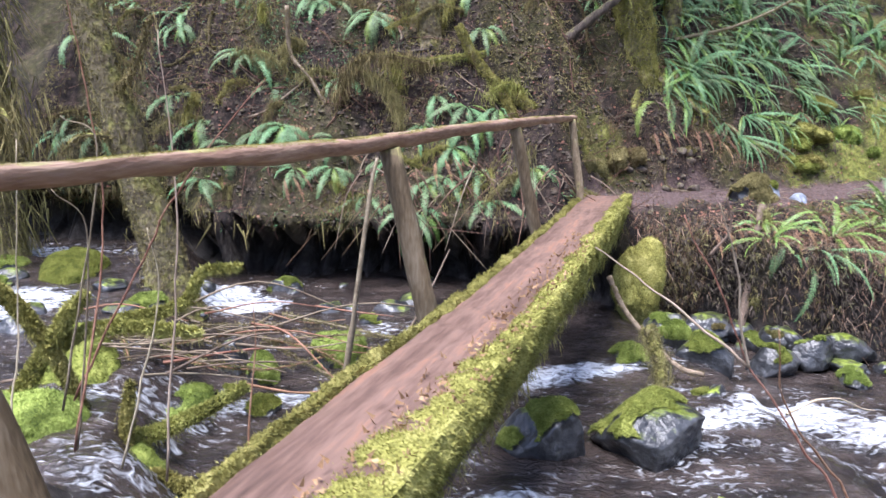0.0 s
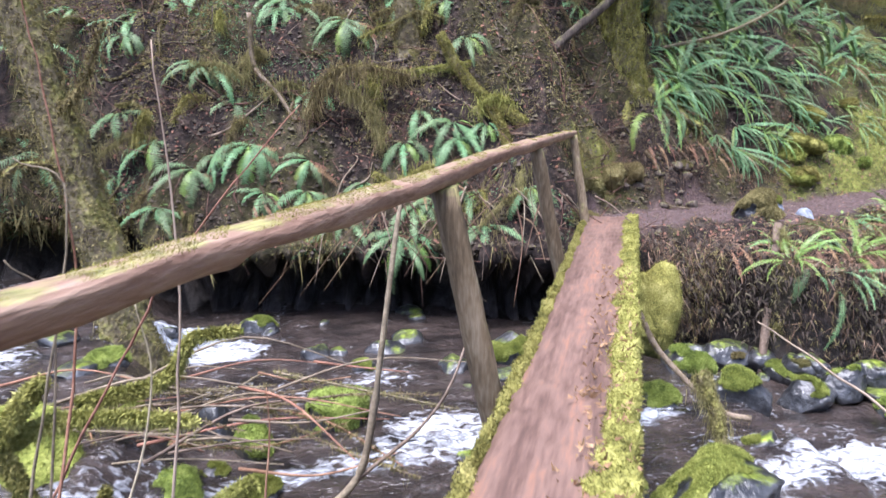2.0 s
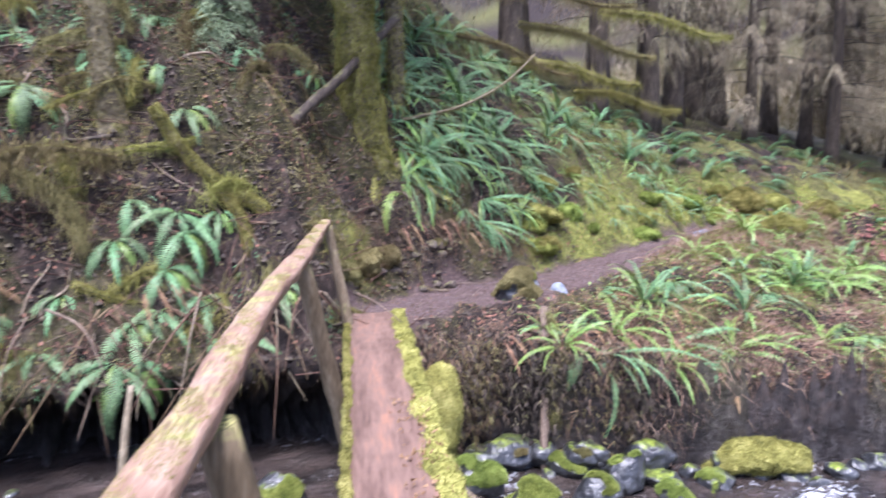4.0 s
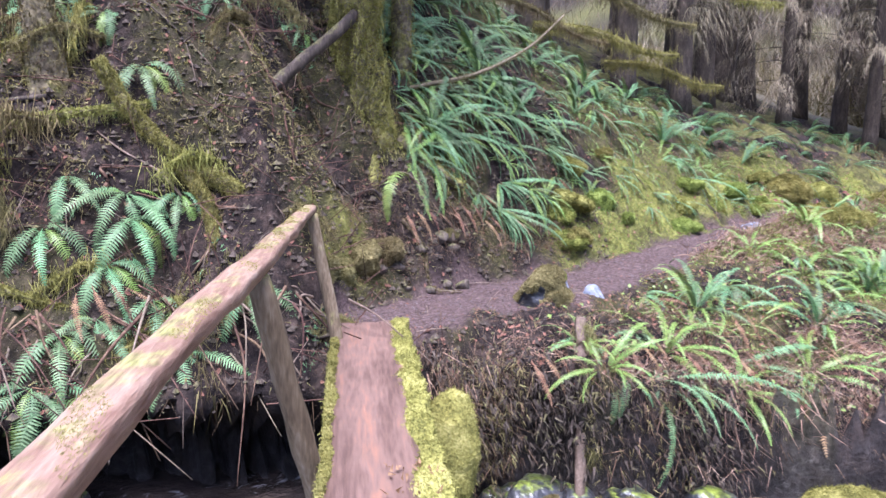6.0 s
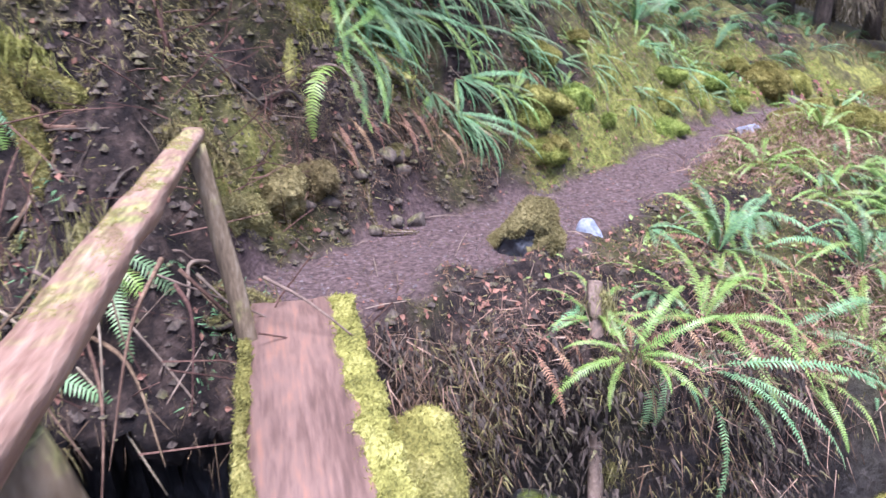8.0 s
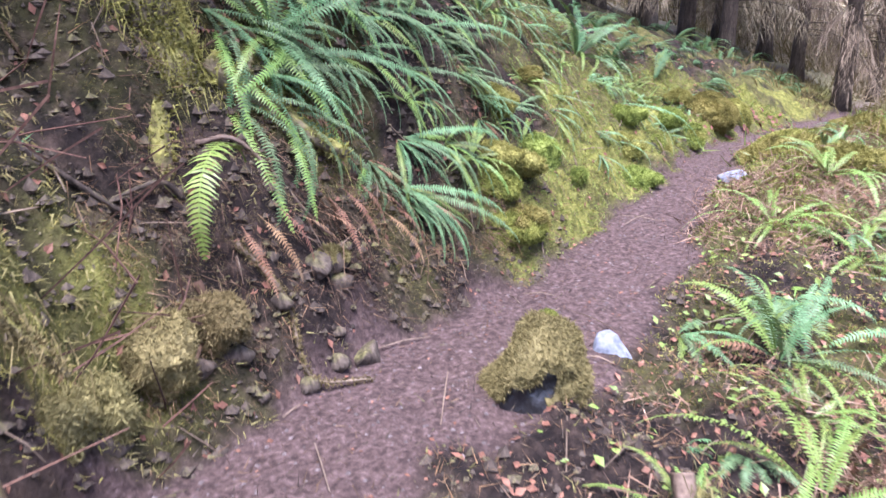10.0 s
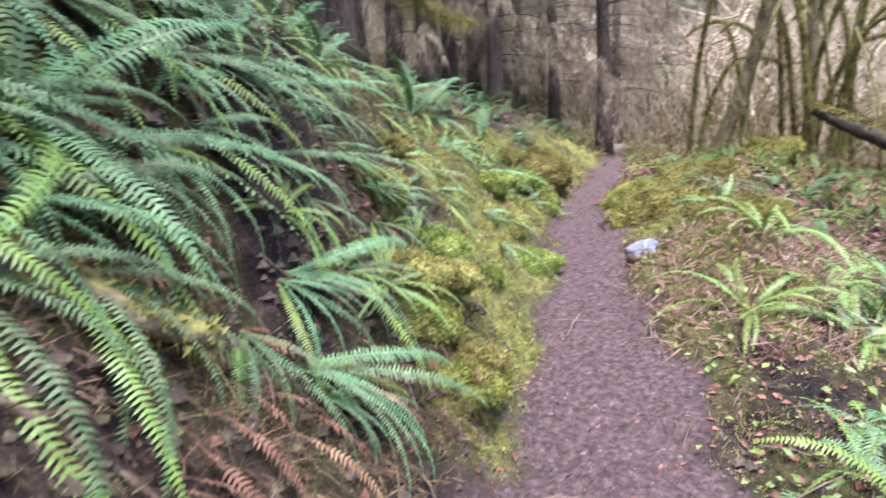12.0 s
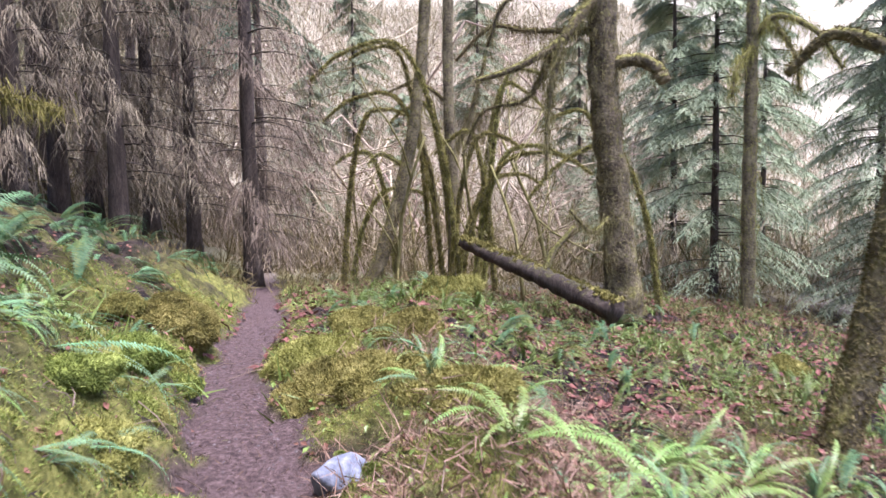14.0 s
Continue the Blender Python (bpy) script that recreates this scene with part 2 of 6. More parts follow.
def water_material():
    """Dark creek water that mirrors the sky, with white foam where the mesh says that it tumbles."""
    m = bpy.data.materials.new("creek_water")
    m.use_nodes = True
    n, l = m.node_tree.nodes, m.node_tree.links
    b = n["Principled BSDF"]
    co, mp = n.new("ShaderNodeTexCoord"), n.new("ShaderNodeMapping")
    mp.inputs["Scale"].default_value, mp.inputs["Rotation"].default_value = (0.9, 1.5, 1), (0, 0, radians(-25))
    l.new(co.outputs["Object"], mp.inputs["Vector"])
    t, f = n.new("ShaderNodeTexNoise"), n.new("ShaderNodeTexNoise")
    t.inputs["Scale"].default_value, t.inputs["Detail"].default_value, t.inputs["Distortion"].default_value = 13, 9, 0.9
    f.inputs["Scale"].default_value, f.inputs["Detail"].default_value = 3, 5
    l.new(mp.outputs["Vector"], t.inputs["Vector"]), l.new(mp.outputs["Vector"], f.inputs["Vector"])
    deep = n.new("ShaderNodeValToRGB")
    e = deep.color_ramp.elements
    e[0].position, e[0].color, e[1].position, e[1].color = 0.35, (0.016, 0.013, 0.012, 1), 0.7, (0.06, 0.046, 0.04, 1)
    l.new(f.outputs["Fac"], deep.inputs["Fac"])
    at = n.new("ShaderNodeAttribute")
    at.attribute_name = "foam"
    ad, mr = n.new("ShaderNodeMath"), n.new("ShaderNodeMapRange")
    ad.operation = "ADD"
    l.new(at.outputs["Fac"], ad.inputs[0]), l.new(t.outputs["Fac"], ad.inputs[1])
    mr.inputs["From Min"].default_value, mr.inputs["From Max"].default_value = 0.78, 1.22
    mr.clamp = True
    l.new(ad.outputs[0], mr.inputs["Value"])
    mx = n.new("ShaderNodeMix")
    mx.data_type = "RGBA"
    mx.inputs["B"].default_value = (0.78, 0.82, 0.88, 1)
    l.new(mr.outputs["Result"], mx.inputs["Factor"]), l.new(deep.outputs["Color"], mx.inputs["A"])
    l.new(mx.outputs["Result"], b.inputs["Base Color"])
    ro = n.new("ShaderNodeMapRange")
    ro.inputs["To Min"].default_value, ro.inputs["To Max"].default_value = 0.05, 0.6
    l.new(mr.outputs["Result"], ro.inputs["Value"]), l.new(ro.outputs["Result"], b.inputs["Roughness"])
    bp = n.new("ShaderNodeBump")
    bp.inputs["Strength"].default_value, bp.inputs["Distance"].default_value = 0.65, 0.05
    l.new(t.outputs["Fac"], bp.inputs["Height"]), l.new(bp.outputs["Normal"], b.inputs["Normal"])
    return m


M_GROUND, M_WATER = ground_material(), water_material()


# ---- mesh helpers ----
def mesh_data(name, verts, faces, mat, smooth=True):
    me = bpy.data.meshes.new(name)
    me.from_pydata(np.asarray(verts, float).tolist() if not isinstance(verts, list) else verts, [], faces if isinstance(faces, list) else faces.tolist())
    me.materials.append(mat)
    if smooth:
        me.polygons.foreach_set("use_smooth", [True] * len(me.polygons))
    me.update()
    return me


def part(name, verts, faces, mat, parent=None, label="", smooth=True):
    ob = new(name, mesh_data(name, verts, faces, mat, smooth))
    if parent:
        ob.parent = parent
    if label:
        ob["label"] = label
    return ob


def thing(name, at, label, category, group="", kind=""):
    ob = new(name)
    ob.location = at
    ob.empty_display_size = 0.05
    return tagged(ob, label, category, group, kind)


class Geo:
    """Collects pieces of one mesh."""

    def __init__(self):
        self.v, self.f = [], []

    def add(self, verts, faces):
        k = len(self.v)
        if isinstance(verts, np.ndarray):
            self.v.extend(verts.tolist())
            self.f.extend((faces + k).tolist())
        else:
            self.v.extend([tuple(p) for p in verts])
            self.f.extend([[i + k for i in f] for f in faces])

    def part(self, name, mat, parent=None, label="", smooth=True):
        return part(name, self.v, self.f, mat, parent, label, smooth)


def lattice(ix, iy, s):
    v = np.sin(ix * 127.1 + iy * 311.7 + s * 74.7) * 43758.5453
    return v - np.floor(v)


def value_noise(x, y, s=0):
    ix, iy = np.floor(x), np.floor(y)
    fx, fy = x - ix, y - iy
    fx, fy = fx * fx * (3 - 2 * fx), fy * fy * (3 - 2 * fy)
    a, b = lattice(ix, iy, s), lattice(ix + 1, iy, s)
    c, d = lattice(ix, iy + 1, s), lattice(ix + 1, iy + 1, s)
    return (a + (b - a) * fx) * (1 - fy) + (c + (d - c) * fx) * fy


def fbm(x, y, s=0, octaves=4):
    out, amp = 0, 0.5
    for k in range(octaves):
        out = out + amp * (value_noise(x * 2 ** k, y * 2 ** k, s + k * 3.1) - 0.5)
        amp *= 0.5
    return out * 2


def smooth(a, b, x):
    t = np.clip((x - a) / (b - a), 0, 1)
    return t * t * (3 - 2 * t)


def spline(pts, n):
    """Catmull-Rom through the points, n samples a span."""
    p = [Vector(q) for q in pts]
    p = [p[0] * 2 - p[1]] + p + [p[-1] * 2 - p[-2]]
    out = []
    for i in range(1, len(p) - 2):
        a, b, c, d = p[i - 1], p[i], p[i + 1], p[i + 2]
        for k in range(n):
            t = k / n
            out.append(0.5 * ((2 * b) + (c - a) * t + (2 * a - 5 * b + 4 * c - d) * t * t + (3 * b - a - 3 * c + d) * t ** 3))
    out.append(p[-2])
    return out


def tube(pts, radii, sides=8, rough=0.0, seed=0.0, square=0.0, freq=3.0):
    """A tapering limb along the points, with uneven skin; square pulls the section towards a box."""
    pts = [Vector(p) for p in pts]
    n = len(pts)
    v, f = [], []
    up = Vector((0, 0, 1))
    for i, p in enumerate(pts):
        d = (pts[min(i + 1, n - 1)] - pts[max(i - 1, 0)]).normalized()
        a = d.cross(up if abs(d.z) < 0.9 else Vector((0, 1, 0))).normalized()
        b = d.cross(a).normalized()
        r = radii[i] if hasattr(radii, "__len__") else radii
        for k in range(sides):
            w = 2 * math.pi * k / sides + (math.pi / sides if square else 0)
            c, s = math.cos(w), math.sin(w)
            q = r
            if square:
                q = r * ((1 - square) + square / max(abs(c), abs(s)) * 0.9)
            o = a * c + b * s
            if rough:
                q *= 1 + rough * noise.noise(p * freq + o * 1.3 + Vector((seed, seed, 0)))
            v.append(p + o * q)
    for i in range(n - 1):
        for k in range(sides):
            k2 = (k + 1) % sides
            f.append((i * sides + k, i * sides + k2, (i + 1) * sides + k2, (i + 1) * sides + k))
    f.append(tuple(range(sides - 1, -1, -1)))
    f.append(tuple((n - 1) * sides + k for k in range(sides)))
    return v, f


def tufts(points, normals, size, blades=3, rng=None, droop=0.0, width=0.35, spread=0.9):
    """Small pointed moss blades standing on the points. Returns vertices and triangles."""
    P, N = np.asarray(points, float), np.asarray(normals, float)
    n = len(P)
    rng = rng or np.random.RandomState(1)
    S = np.asarray(size, float) * (0.6 + 0.8 * rng.rand(n, blades))if np.ndim(size) == 0 else np.asarray(size)[:, None] * (0.6 + 0.8 * rng.rand(n, blades))
    D = rng.normal(size=(n, blades, 3)) * spread + N[:, None, :]
    D[..., 2] -= droop
    D /= np.linalg.norm(D, axis=2, keepdims=True) + 1e-9
    T = np.cross(D, rng.normal(size=(n, blades, 3)))
    T /= np.linalg.norm(T, axis=2, keepdims=True) + 1e-9
    base = P[:, None, :] + rng.normal(size=(n, blades, 3)) * S[..., None] * 0.3 - N[:, None, :] * S[..., None] * 0.15
    w = (S * width)[..., None] * T
    tri = np.stack([base - w, base + w, base + D * S[..., None]], axis=2).reshape(-1, 3)
    return tri, np.arange(len(tri)).reshape(-1, 3)


def sample_mesh(verts, faces, count, rng, keep=None):
    """Points and normals spread evenly over a mesh of quads or triangles."""
    V = np.asarray([tuple(p) for p in verts], float)
    T = []
    for f in faces:
        for k in range(1, min(len(f), 4) - 1):
            T.append((f[0], f[k], f[k + 1]))
    T = np.asarray(T)
    a, b, c = V[T[:, 0]], V[T[:, 1]], V[T[:, 2]]
    nn = np.cross(b - a, c - a)
    ar = np.linalg.norm(nn, axis=1) + 1e-12
    i = rng.choice(len(T), count, p=ar / ar.sum())
    u, w = rng.rand(count, 1), rng.rand(count, 1)
    fl = (u + w) > 1
    u, w = np.where(fl, 1 - u, u), np.where(fl, 1 - w, w)
    p, nrm = a[i] + (b[i] - a[i]) * u + (c[i] - a[i]) * w, nn[i] / ar[i][:, None]
    if keep is not None:
        k = keep(p, nrm)
        p, nrm = p[k], nrm[k]
    return p, nrm


# ---- the lie of the land ----
PATH_X = [1.2, 1.7, 3.0, 4.0, 5.0, 6.3, 7.5, 9.0, 10.5, 13.0, 20.0, 40.0]
PATH_Y = [7.6, 7.8, 8.1, 8.22, 8.46, 8.93, 9.32, 9.85, 10.15, 10.6, 12.3, 17.0]
PATH_Z = [-0.1, -0.06, -0.07, -0.07, -0.04, 0.04, 0.08, 0.06, -0.02, -0.2, -0.6, -1.5]


def path_y(x):
    return np.interp(x, PATH_X, PATH_Y)


def path_z(x):
    return np.interp(x, PATH_X, PATH_Z)


def path_half(x):
    return np.interp(x, [1.5, 3.0, 4.0, 5.0, 6.5, 9.0, 20.0], [0.3, 0.38, 0.45, 0.42, 0.3, 0.24, 0.22])


def far_edge(x):
    return np.interp(x, [-40, -8, -4, -2, 0, 1, 1.8, 2.6, 3.5, 5, 6.5, 8, 12, 20, 40], [12, 8.3, 8.1, 7.9, 7.75, 7.6, 7.15, 6.95, 6.3, 5.9, 5.2, 4.3, 2.0, -2.0, -12])


def near_edge(x):
    return np.interp(x, [-40, -8, -3, -2, -1, 0, 2, 4, 8, 14, 40], [4, 2.2, 2.9, 3.2, 2.6, 2.1, 1.7, 1.1, 0, -2, -20])


def water_level(x, y):
    fall = smooth(-2.85, -2.25, x + 0.3 * (y - 6.8) + 0.25 * fbm(x * 2, y * 2, 93))
    z = -0.62 - 0.36 * fall - 0.1 * smooth(-0.5, 1.2, x) - 0.22 * smooth(2.1, 2.6, x + 0.25 * (y - 5) + 0.3 * fbm(x * 2, y * 2, 94))
    return z - 0.02 * np.maximum(x - 3, 0)


def ground(x, y):
    """Height of the ground, with its masks: path, moss, creek bed."""
    x, y = np.asarray(x, float), np.asarray(y, float)
    fe, ne, w = far_edge(x), near_edge(x), water_level(x, y)
    wob = fbm(x * 0.9, y * 0.9, 3) * 0.25
    fe, ne = fe + wob, ne + wob
    pc, pz, ph = path_y(x), path_z(x), path_half(x)
    right_on = smooth(1.0, 1.9, x)
    foot = np.where(x > 1.2, pc + ph + 0.02, fe + 0.05)
    foot = foot * right_on + (fe + 0.1) * (1 - right_on)
    base = pz * right_on - 0.2 * (1 - right_on)
    k1 = np.interp(x, [-10, 1.5, 3, 5, 7, 9, 14, 20, 40], [1.5, 1.6, 1.45, 1.2, 0.85, 0.68, 0.6, 0.5, 0.4])
    u = np.maximum(y - foot, 0) + fbm(x * 1.3, y * 1.3, 9) * 0.25 * smooth(0.1, 0.6, y - foot)
    u = np.maximum(u, 0)
    slope = base + k1 * np.minimum(u, 1.4) + k1 * 0.62 * np.clip(u - 1.4, 0, 9) + 0.2 * np.maximum(u - 10.4, 0)
    s = np.maximum(pc - ph - y, 0)
    span = np.maximum(pc - ph - fe, 0.3)
    t = np.clip(s / span, 0, 1)
    lip = np.interp(x, [1.5, 2.6, 3.6, 5, 8, 12, 40], [-0.25, -0.28, -0.48, -0.6, -0.95, -1.2, -2.5])
    b_amp = np.interp(x, [5.2, 6, 7, 9, 11, 14, 20], [0, 0.13, 0.3, 0.38, 0.5, 0.4, 0.1])
    b_at = np.interp(x, [6, 7, 11, 20], [0.6, 0.75, 1.7, 3.0])
    right = pz * (1 - t ** 1.2) + lip * t ** 1.2 + b_amp * np.exp(-((s - b_at) / (0.45 + 0.05 * np.maximum(x - 6, 0))) ** 2)
    bank = np.where(y > pc + ph, slope, np.where(y > pc - ph, pz, right)) * right_on + np.where(y > fe, slope, base) * (1 - right_on)
    hill = 0.55 * np.maximum(x - 34, 0)
    far_side = np.where(y > fe, bank, 0)
    bed = w - 0.16 + fbm(x * 2, y * 2, 17) * 0.12
    near = -0.22 + 0.06 * np.maximum(0.5 - y, 0) + fbm(x * 0.7, y * 0.7, 5) * 0.12 - 0.3 * smooth(1.5, 6, x) - 0.02 * np.maximum(x - 4, 0)
    in_far, in_near = smooth(-0.12, 0.05, y - fe), smooth(-0.05, 0.75, ne - y)
    z = bed * (1 - in_far) * (1 - in_near) + far_side * in_far + near * in_near * (1 - in_far)
    on_path = smooth(0.14, -0.06, np.abs(y - pc) - ph + fbm(x * 3, y * 3, 21) * 0.26) * smooth(1.4, 1.8, x) * (1 - 0.0 * y)
    lumps = fbm(x * 2.2, y * 2.2, 31, 5)
    z = z + lumps * np.where((y > foot) & (x < 4.5), 0.3, 0.18) * (1 - 0.93 * on_path) * smooth(0, 0.4, np.abs(y - pc) - ph + 0.1) * np.maximum(in_far, in_near)
    z = z + hill + 0.25 * np.maximum(-y - 12, 0) * (x < 34) * 0.6
    moss = smooth(-0.08, 0.2, fbm(x * 1.7, y * 1.7, 51) + 0.1 * in_near)
    edge = smooth(4.0, 4.9, x) * np.clip(0.75 + 2.2 * fbm(x * 1.9, y * 1.9, 59), 0, 1) * smooth(1.1, 0.1, np.abs(y - pc - ph - 0.35) / np.interp(x, [4, 6, 9], [0.5, 0.9, 1.2]))
    berm = smooth(5.2, 6.2, x) * smooth(1.6, 0.4, s) * (y < pc)
    moss = np.clip(np.maximum(moss * np.interp(x, [1, 4, 7], [0.14, 0.22, 0.45]), np.maximum(edge * 1.2, berm * smooth(-0.15, 0.1, fbm(x * 2.5, y * 2.5, 57)))), 0, 1) * np.maximum(in_far, in_near)
    for cx, cy, cr in ((1.95, 8.5, 0.2), (1.65, 8.25, 0.2), (4.5, 8.85, 0.35), (3.1, 9.3, 0.25)):
        moss = np.maximum(moss, np.exp(-(((x - cx) ** 2 + (y - cy) ** 2) / cr ** 2)) * np.clip(1.2 + 3 * fbm(x * 6, y * 6, 58), 0, 1))
    wet = np.clip((1 - in_far) * (1 - in_near), 0, 1)
    wet = np.maximum(wet, smooth(0.1, -0.05, z - w - 0.12))
    z = z + fbm(x * 7, y * 7, 41, 3) * 0.03 + fbm(x * 10, y * 10, 44, 2) * np.where(y > foot, 0.085, 0.05) * (1 - 0.9 * on_path) * np.maximum(in_far, in_near) + moss * (1 - on_path) * np.abs(fbm(x * 3.2, y * 3.2, 47, 4)) * 0.26
    return z, on_path, moss * (1 - on_path), wet


def overhang(x, y, z):
    """How far the bank leans out over the stream at a place of the ground sheet: minus is towards the water."""
    w, d = water_level(x, y), y - far_edge(x)
    amount = np.interp(x, [-7, 1.0, 1.8, 4, 5.5, 6.5], [0.44, 0.44, 0.1, 0.0, 0.0, 0.0])
    hollow = smooth(0.0, 0.15, z - w + 0.1) * smooth(0.62, 0.5, z - w) * smooth(-0.45, -0.1, d) * smooth(1.2, 0.5, d)
    lip = smooth(0.4, 0.7, z - w) * np.exp(-np.maximum(d, 0) / 0.45) * smooth(-0.5, -0.2, d)
    return amount * (1.5 * hollow - lip) * (1 + 0.5 * fbm(x * 2.5, z * 2.5, 91))


def ground_z(x, y):
    return float(ground(np.array([x]), np.array([y]))[0][0])


def ground_normal(x, y, d=0.12):
    a, b = ground_z(x + d, y) - ground_z(x - d, y), ground_z(x, y + d) - ground_z(x, y - d)
    return Vector((-a / (2 * d), -b / (2 * d), 1)).normalized()


def axis(lo, hi, step, out_lo, out_hi):
    """Even steps over the walk, widening to the horizon."""
    a = list(np.arange(lo, hi, step))
    s = step
    while a[-1] < out_hi:
        s *= 1.09
        a.append(a[-1] + s)
    s = step
    while a[0] > out_lo:
        s *= 1.09
        a.insert(0, a[0] - s)
    return np.array(a)


def build_ground():
    xs, ys = axis(-4.5, 13, 0.05, -160, 170), axis(-1.0, 12.5, 0.05, -160, 160)
    X, Y = np.meshgrid(xs, ys)
    Z, path, moss, wet = ground(X, Y)
    Yd = Y + overhang(X, Y, Z)  # the stream has eaten back under the bank
    n, m = len(xs), len(ys)
    V = np.stack([X, Yd, Z], axis=-1).reshape(-1, 3)
    i = (np.arange(m - 1)[:, None] * n + np.arange(n - 1)[None, :]).reshape(-1)
    F = np.stack([i, i + 1, i + 1 + n, i + n], axis=1)
    ob = part("ground", V, F, M_GROUND)
    # where the ground fades into the haze-pale colour
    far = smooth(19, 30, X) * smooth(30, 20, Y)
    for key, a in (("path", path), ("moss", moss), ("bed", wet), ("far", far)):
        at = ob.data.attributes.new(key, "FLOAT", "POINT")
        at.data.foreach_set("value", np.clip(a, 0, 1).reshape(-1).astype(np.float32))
    tagged(ob, "forest floor of dark soil, moss and a trodden path", "ground", kind="structure")


build_ground()


def build_water():
    xs, ys = axis(-6, 8, 0.05, -40, 40), np.arange(-0.5, 9.2, 0.05)
    X, Y = np.meshgrid(xs, ys)
    Z = water_level(X, Y)

    def spot(cx, cy, rx, ry, a=1.0):
        c, s = math.cos(-0.35), math.sin(-0.35)
        dx, dy = X - cx, Y - cy
        return a * np.exp(-(((c * dx - s * dy) / rx) ** 2 + ((s * dx + c * dy) / ry) ** 2))

    foam = spot(-2.4, 7.15, 0.42, 0.3, 0.95) + spot(-1.95, 6.75, 0.4, 0.25, 0.75) + spot(-3.7, 5.7, 0.6, 0.5, 0.7) + spot(2.65, 5.0, 0.5, 0.2, 0.85) + spot(3.4, 4.8, 0.8, 0.25, 0.5)
    foam = foam + spot(-0.6, 6.1, 0.5, 0.3, 0.35) + spot(-1.9, 3.95, 0.7, 0.2, 0.4) + spot(1.9, 4.5, 0.5, 0.2, 0.5) + spot(0.2, 5.0, 0.8, 0.35, 0.38) + spot(4.2, 5.0, 0.9, 0.3, 0.45) + spot(-4.6, 5.3, 0.8, 0.5, 0.6)
    foam = foam + spot(1.15, 5.35, 0.6, 0.16, 0.7) + spot(-1.2, 4.55, 0.9, 0.16, 0.45) + spot(-0.2, 5.3, 0.6, 0.2, 0.4) + spot(0.3, 3.4, 0.5, 0.15, 0.5) + spot(-4.6, 7.6, 1.0, 0.4, 0.45)
    foam = np.maximum(foam, 0.1 + 0.06 * smooth(1.0, 2.5, X) + 0.32 * fbm(X * 1.3, Y * 1.7, 98))
    rough = 0.012 + 0.05 * np.clip(foam, 0, 1)
    Z = Z + rough * fbm(X * 5, Y * 9, 61, 3) * 1.6 + 0.012 * fbm(X * 1.5, Y * 3, 66, 3)
    n, m = len(xs), len(ys)
    V = np.stack([X, Y, Z], axis=-1).reshape(-1, 3)
    i = (np.arange(m - 1)[:, None] * n + np.arange(n - 1)[None, :]).reshape(-1)
    F = np.stack([i, i + 1, i + 1 + n, i + n], axis=1)
    keep = ((Y > near_edge(X) - 1.2) & (Y < far_edge(X) + 1.0)).reshape(-1)
    F = F[keep[F].all(axis=1)]
    used = np.unique(F)
    back = np.zeros(len(V), int)
    back[used] = np.arange(len(used))
    ob = part("water", V[used], back[F], M_WATER)
    at = ob.data.attributes.new("foam", "FLOAT", "POINT")
    at.data.foreach_set("value", np.clip(foam, 0, 0.5).reshape(-1)[used].astype(np.float32))
    tagged(ob, "shallow dark creek tumbling white between stones", "creek", kind="structure")


build_water()


# ---- the footbridge ----
AXIS = Vector((0.3287, 0.9444, 0))
SIDE = Vector((0.9444, -0.3287, 0))
LOG_MID = Vector((0.34, 3.595, 0))


def on_log(along, across, z):
    """A place by metres along the log (0 at its middle), across to the right, and height."""
    return LOG_MID + AXIS * along + SIDE * across + Vector((0, 0, z))


def log_top(a):
    return float(np.interp(a, [-4.6, -1.3, 0.0, 1.5, 4.2], [0.2, 0.12, 0.055, 0.035, 0.02]))


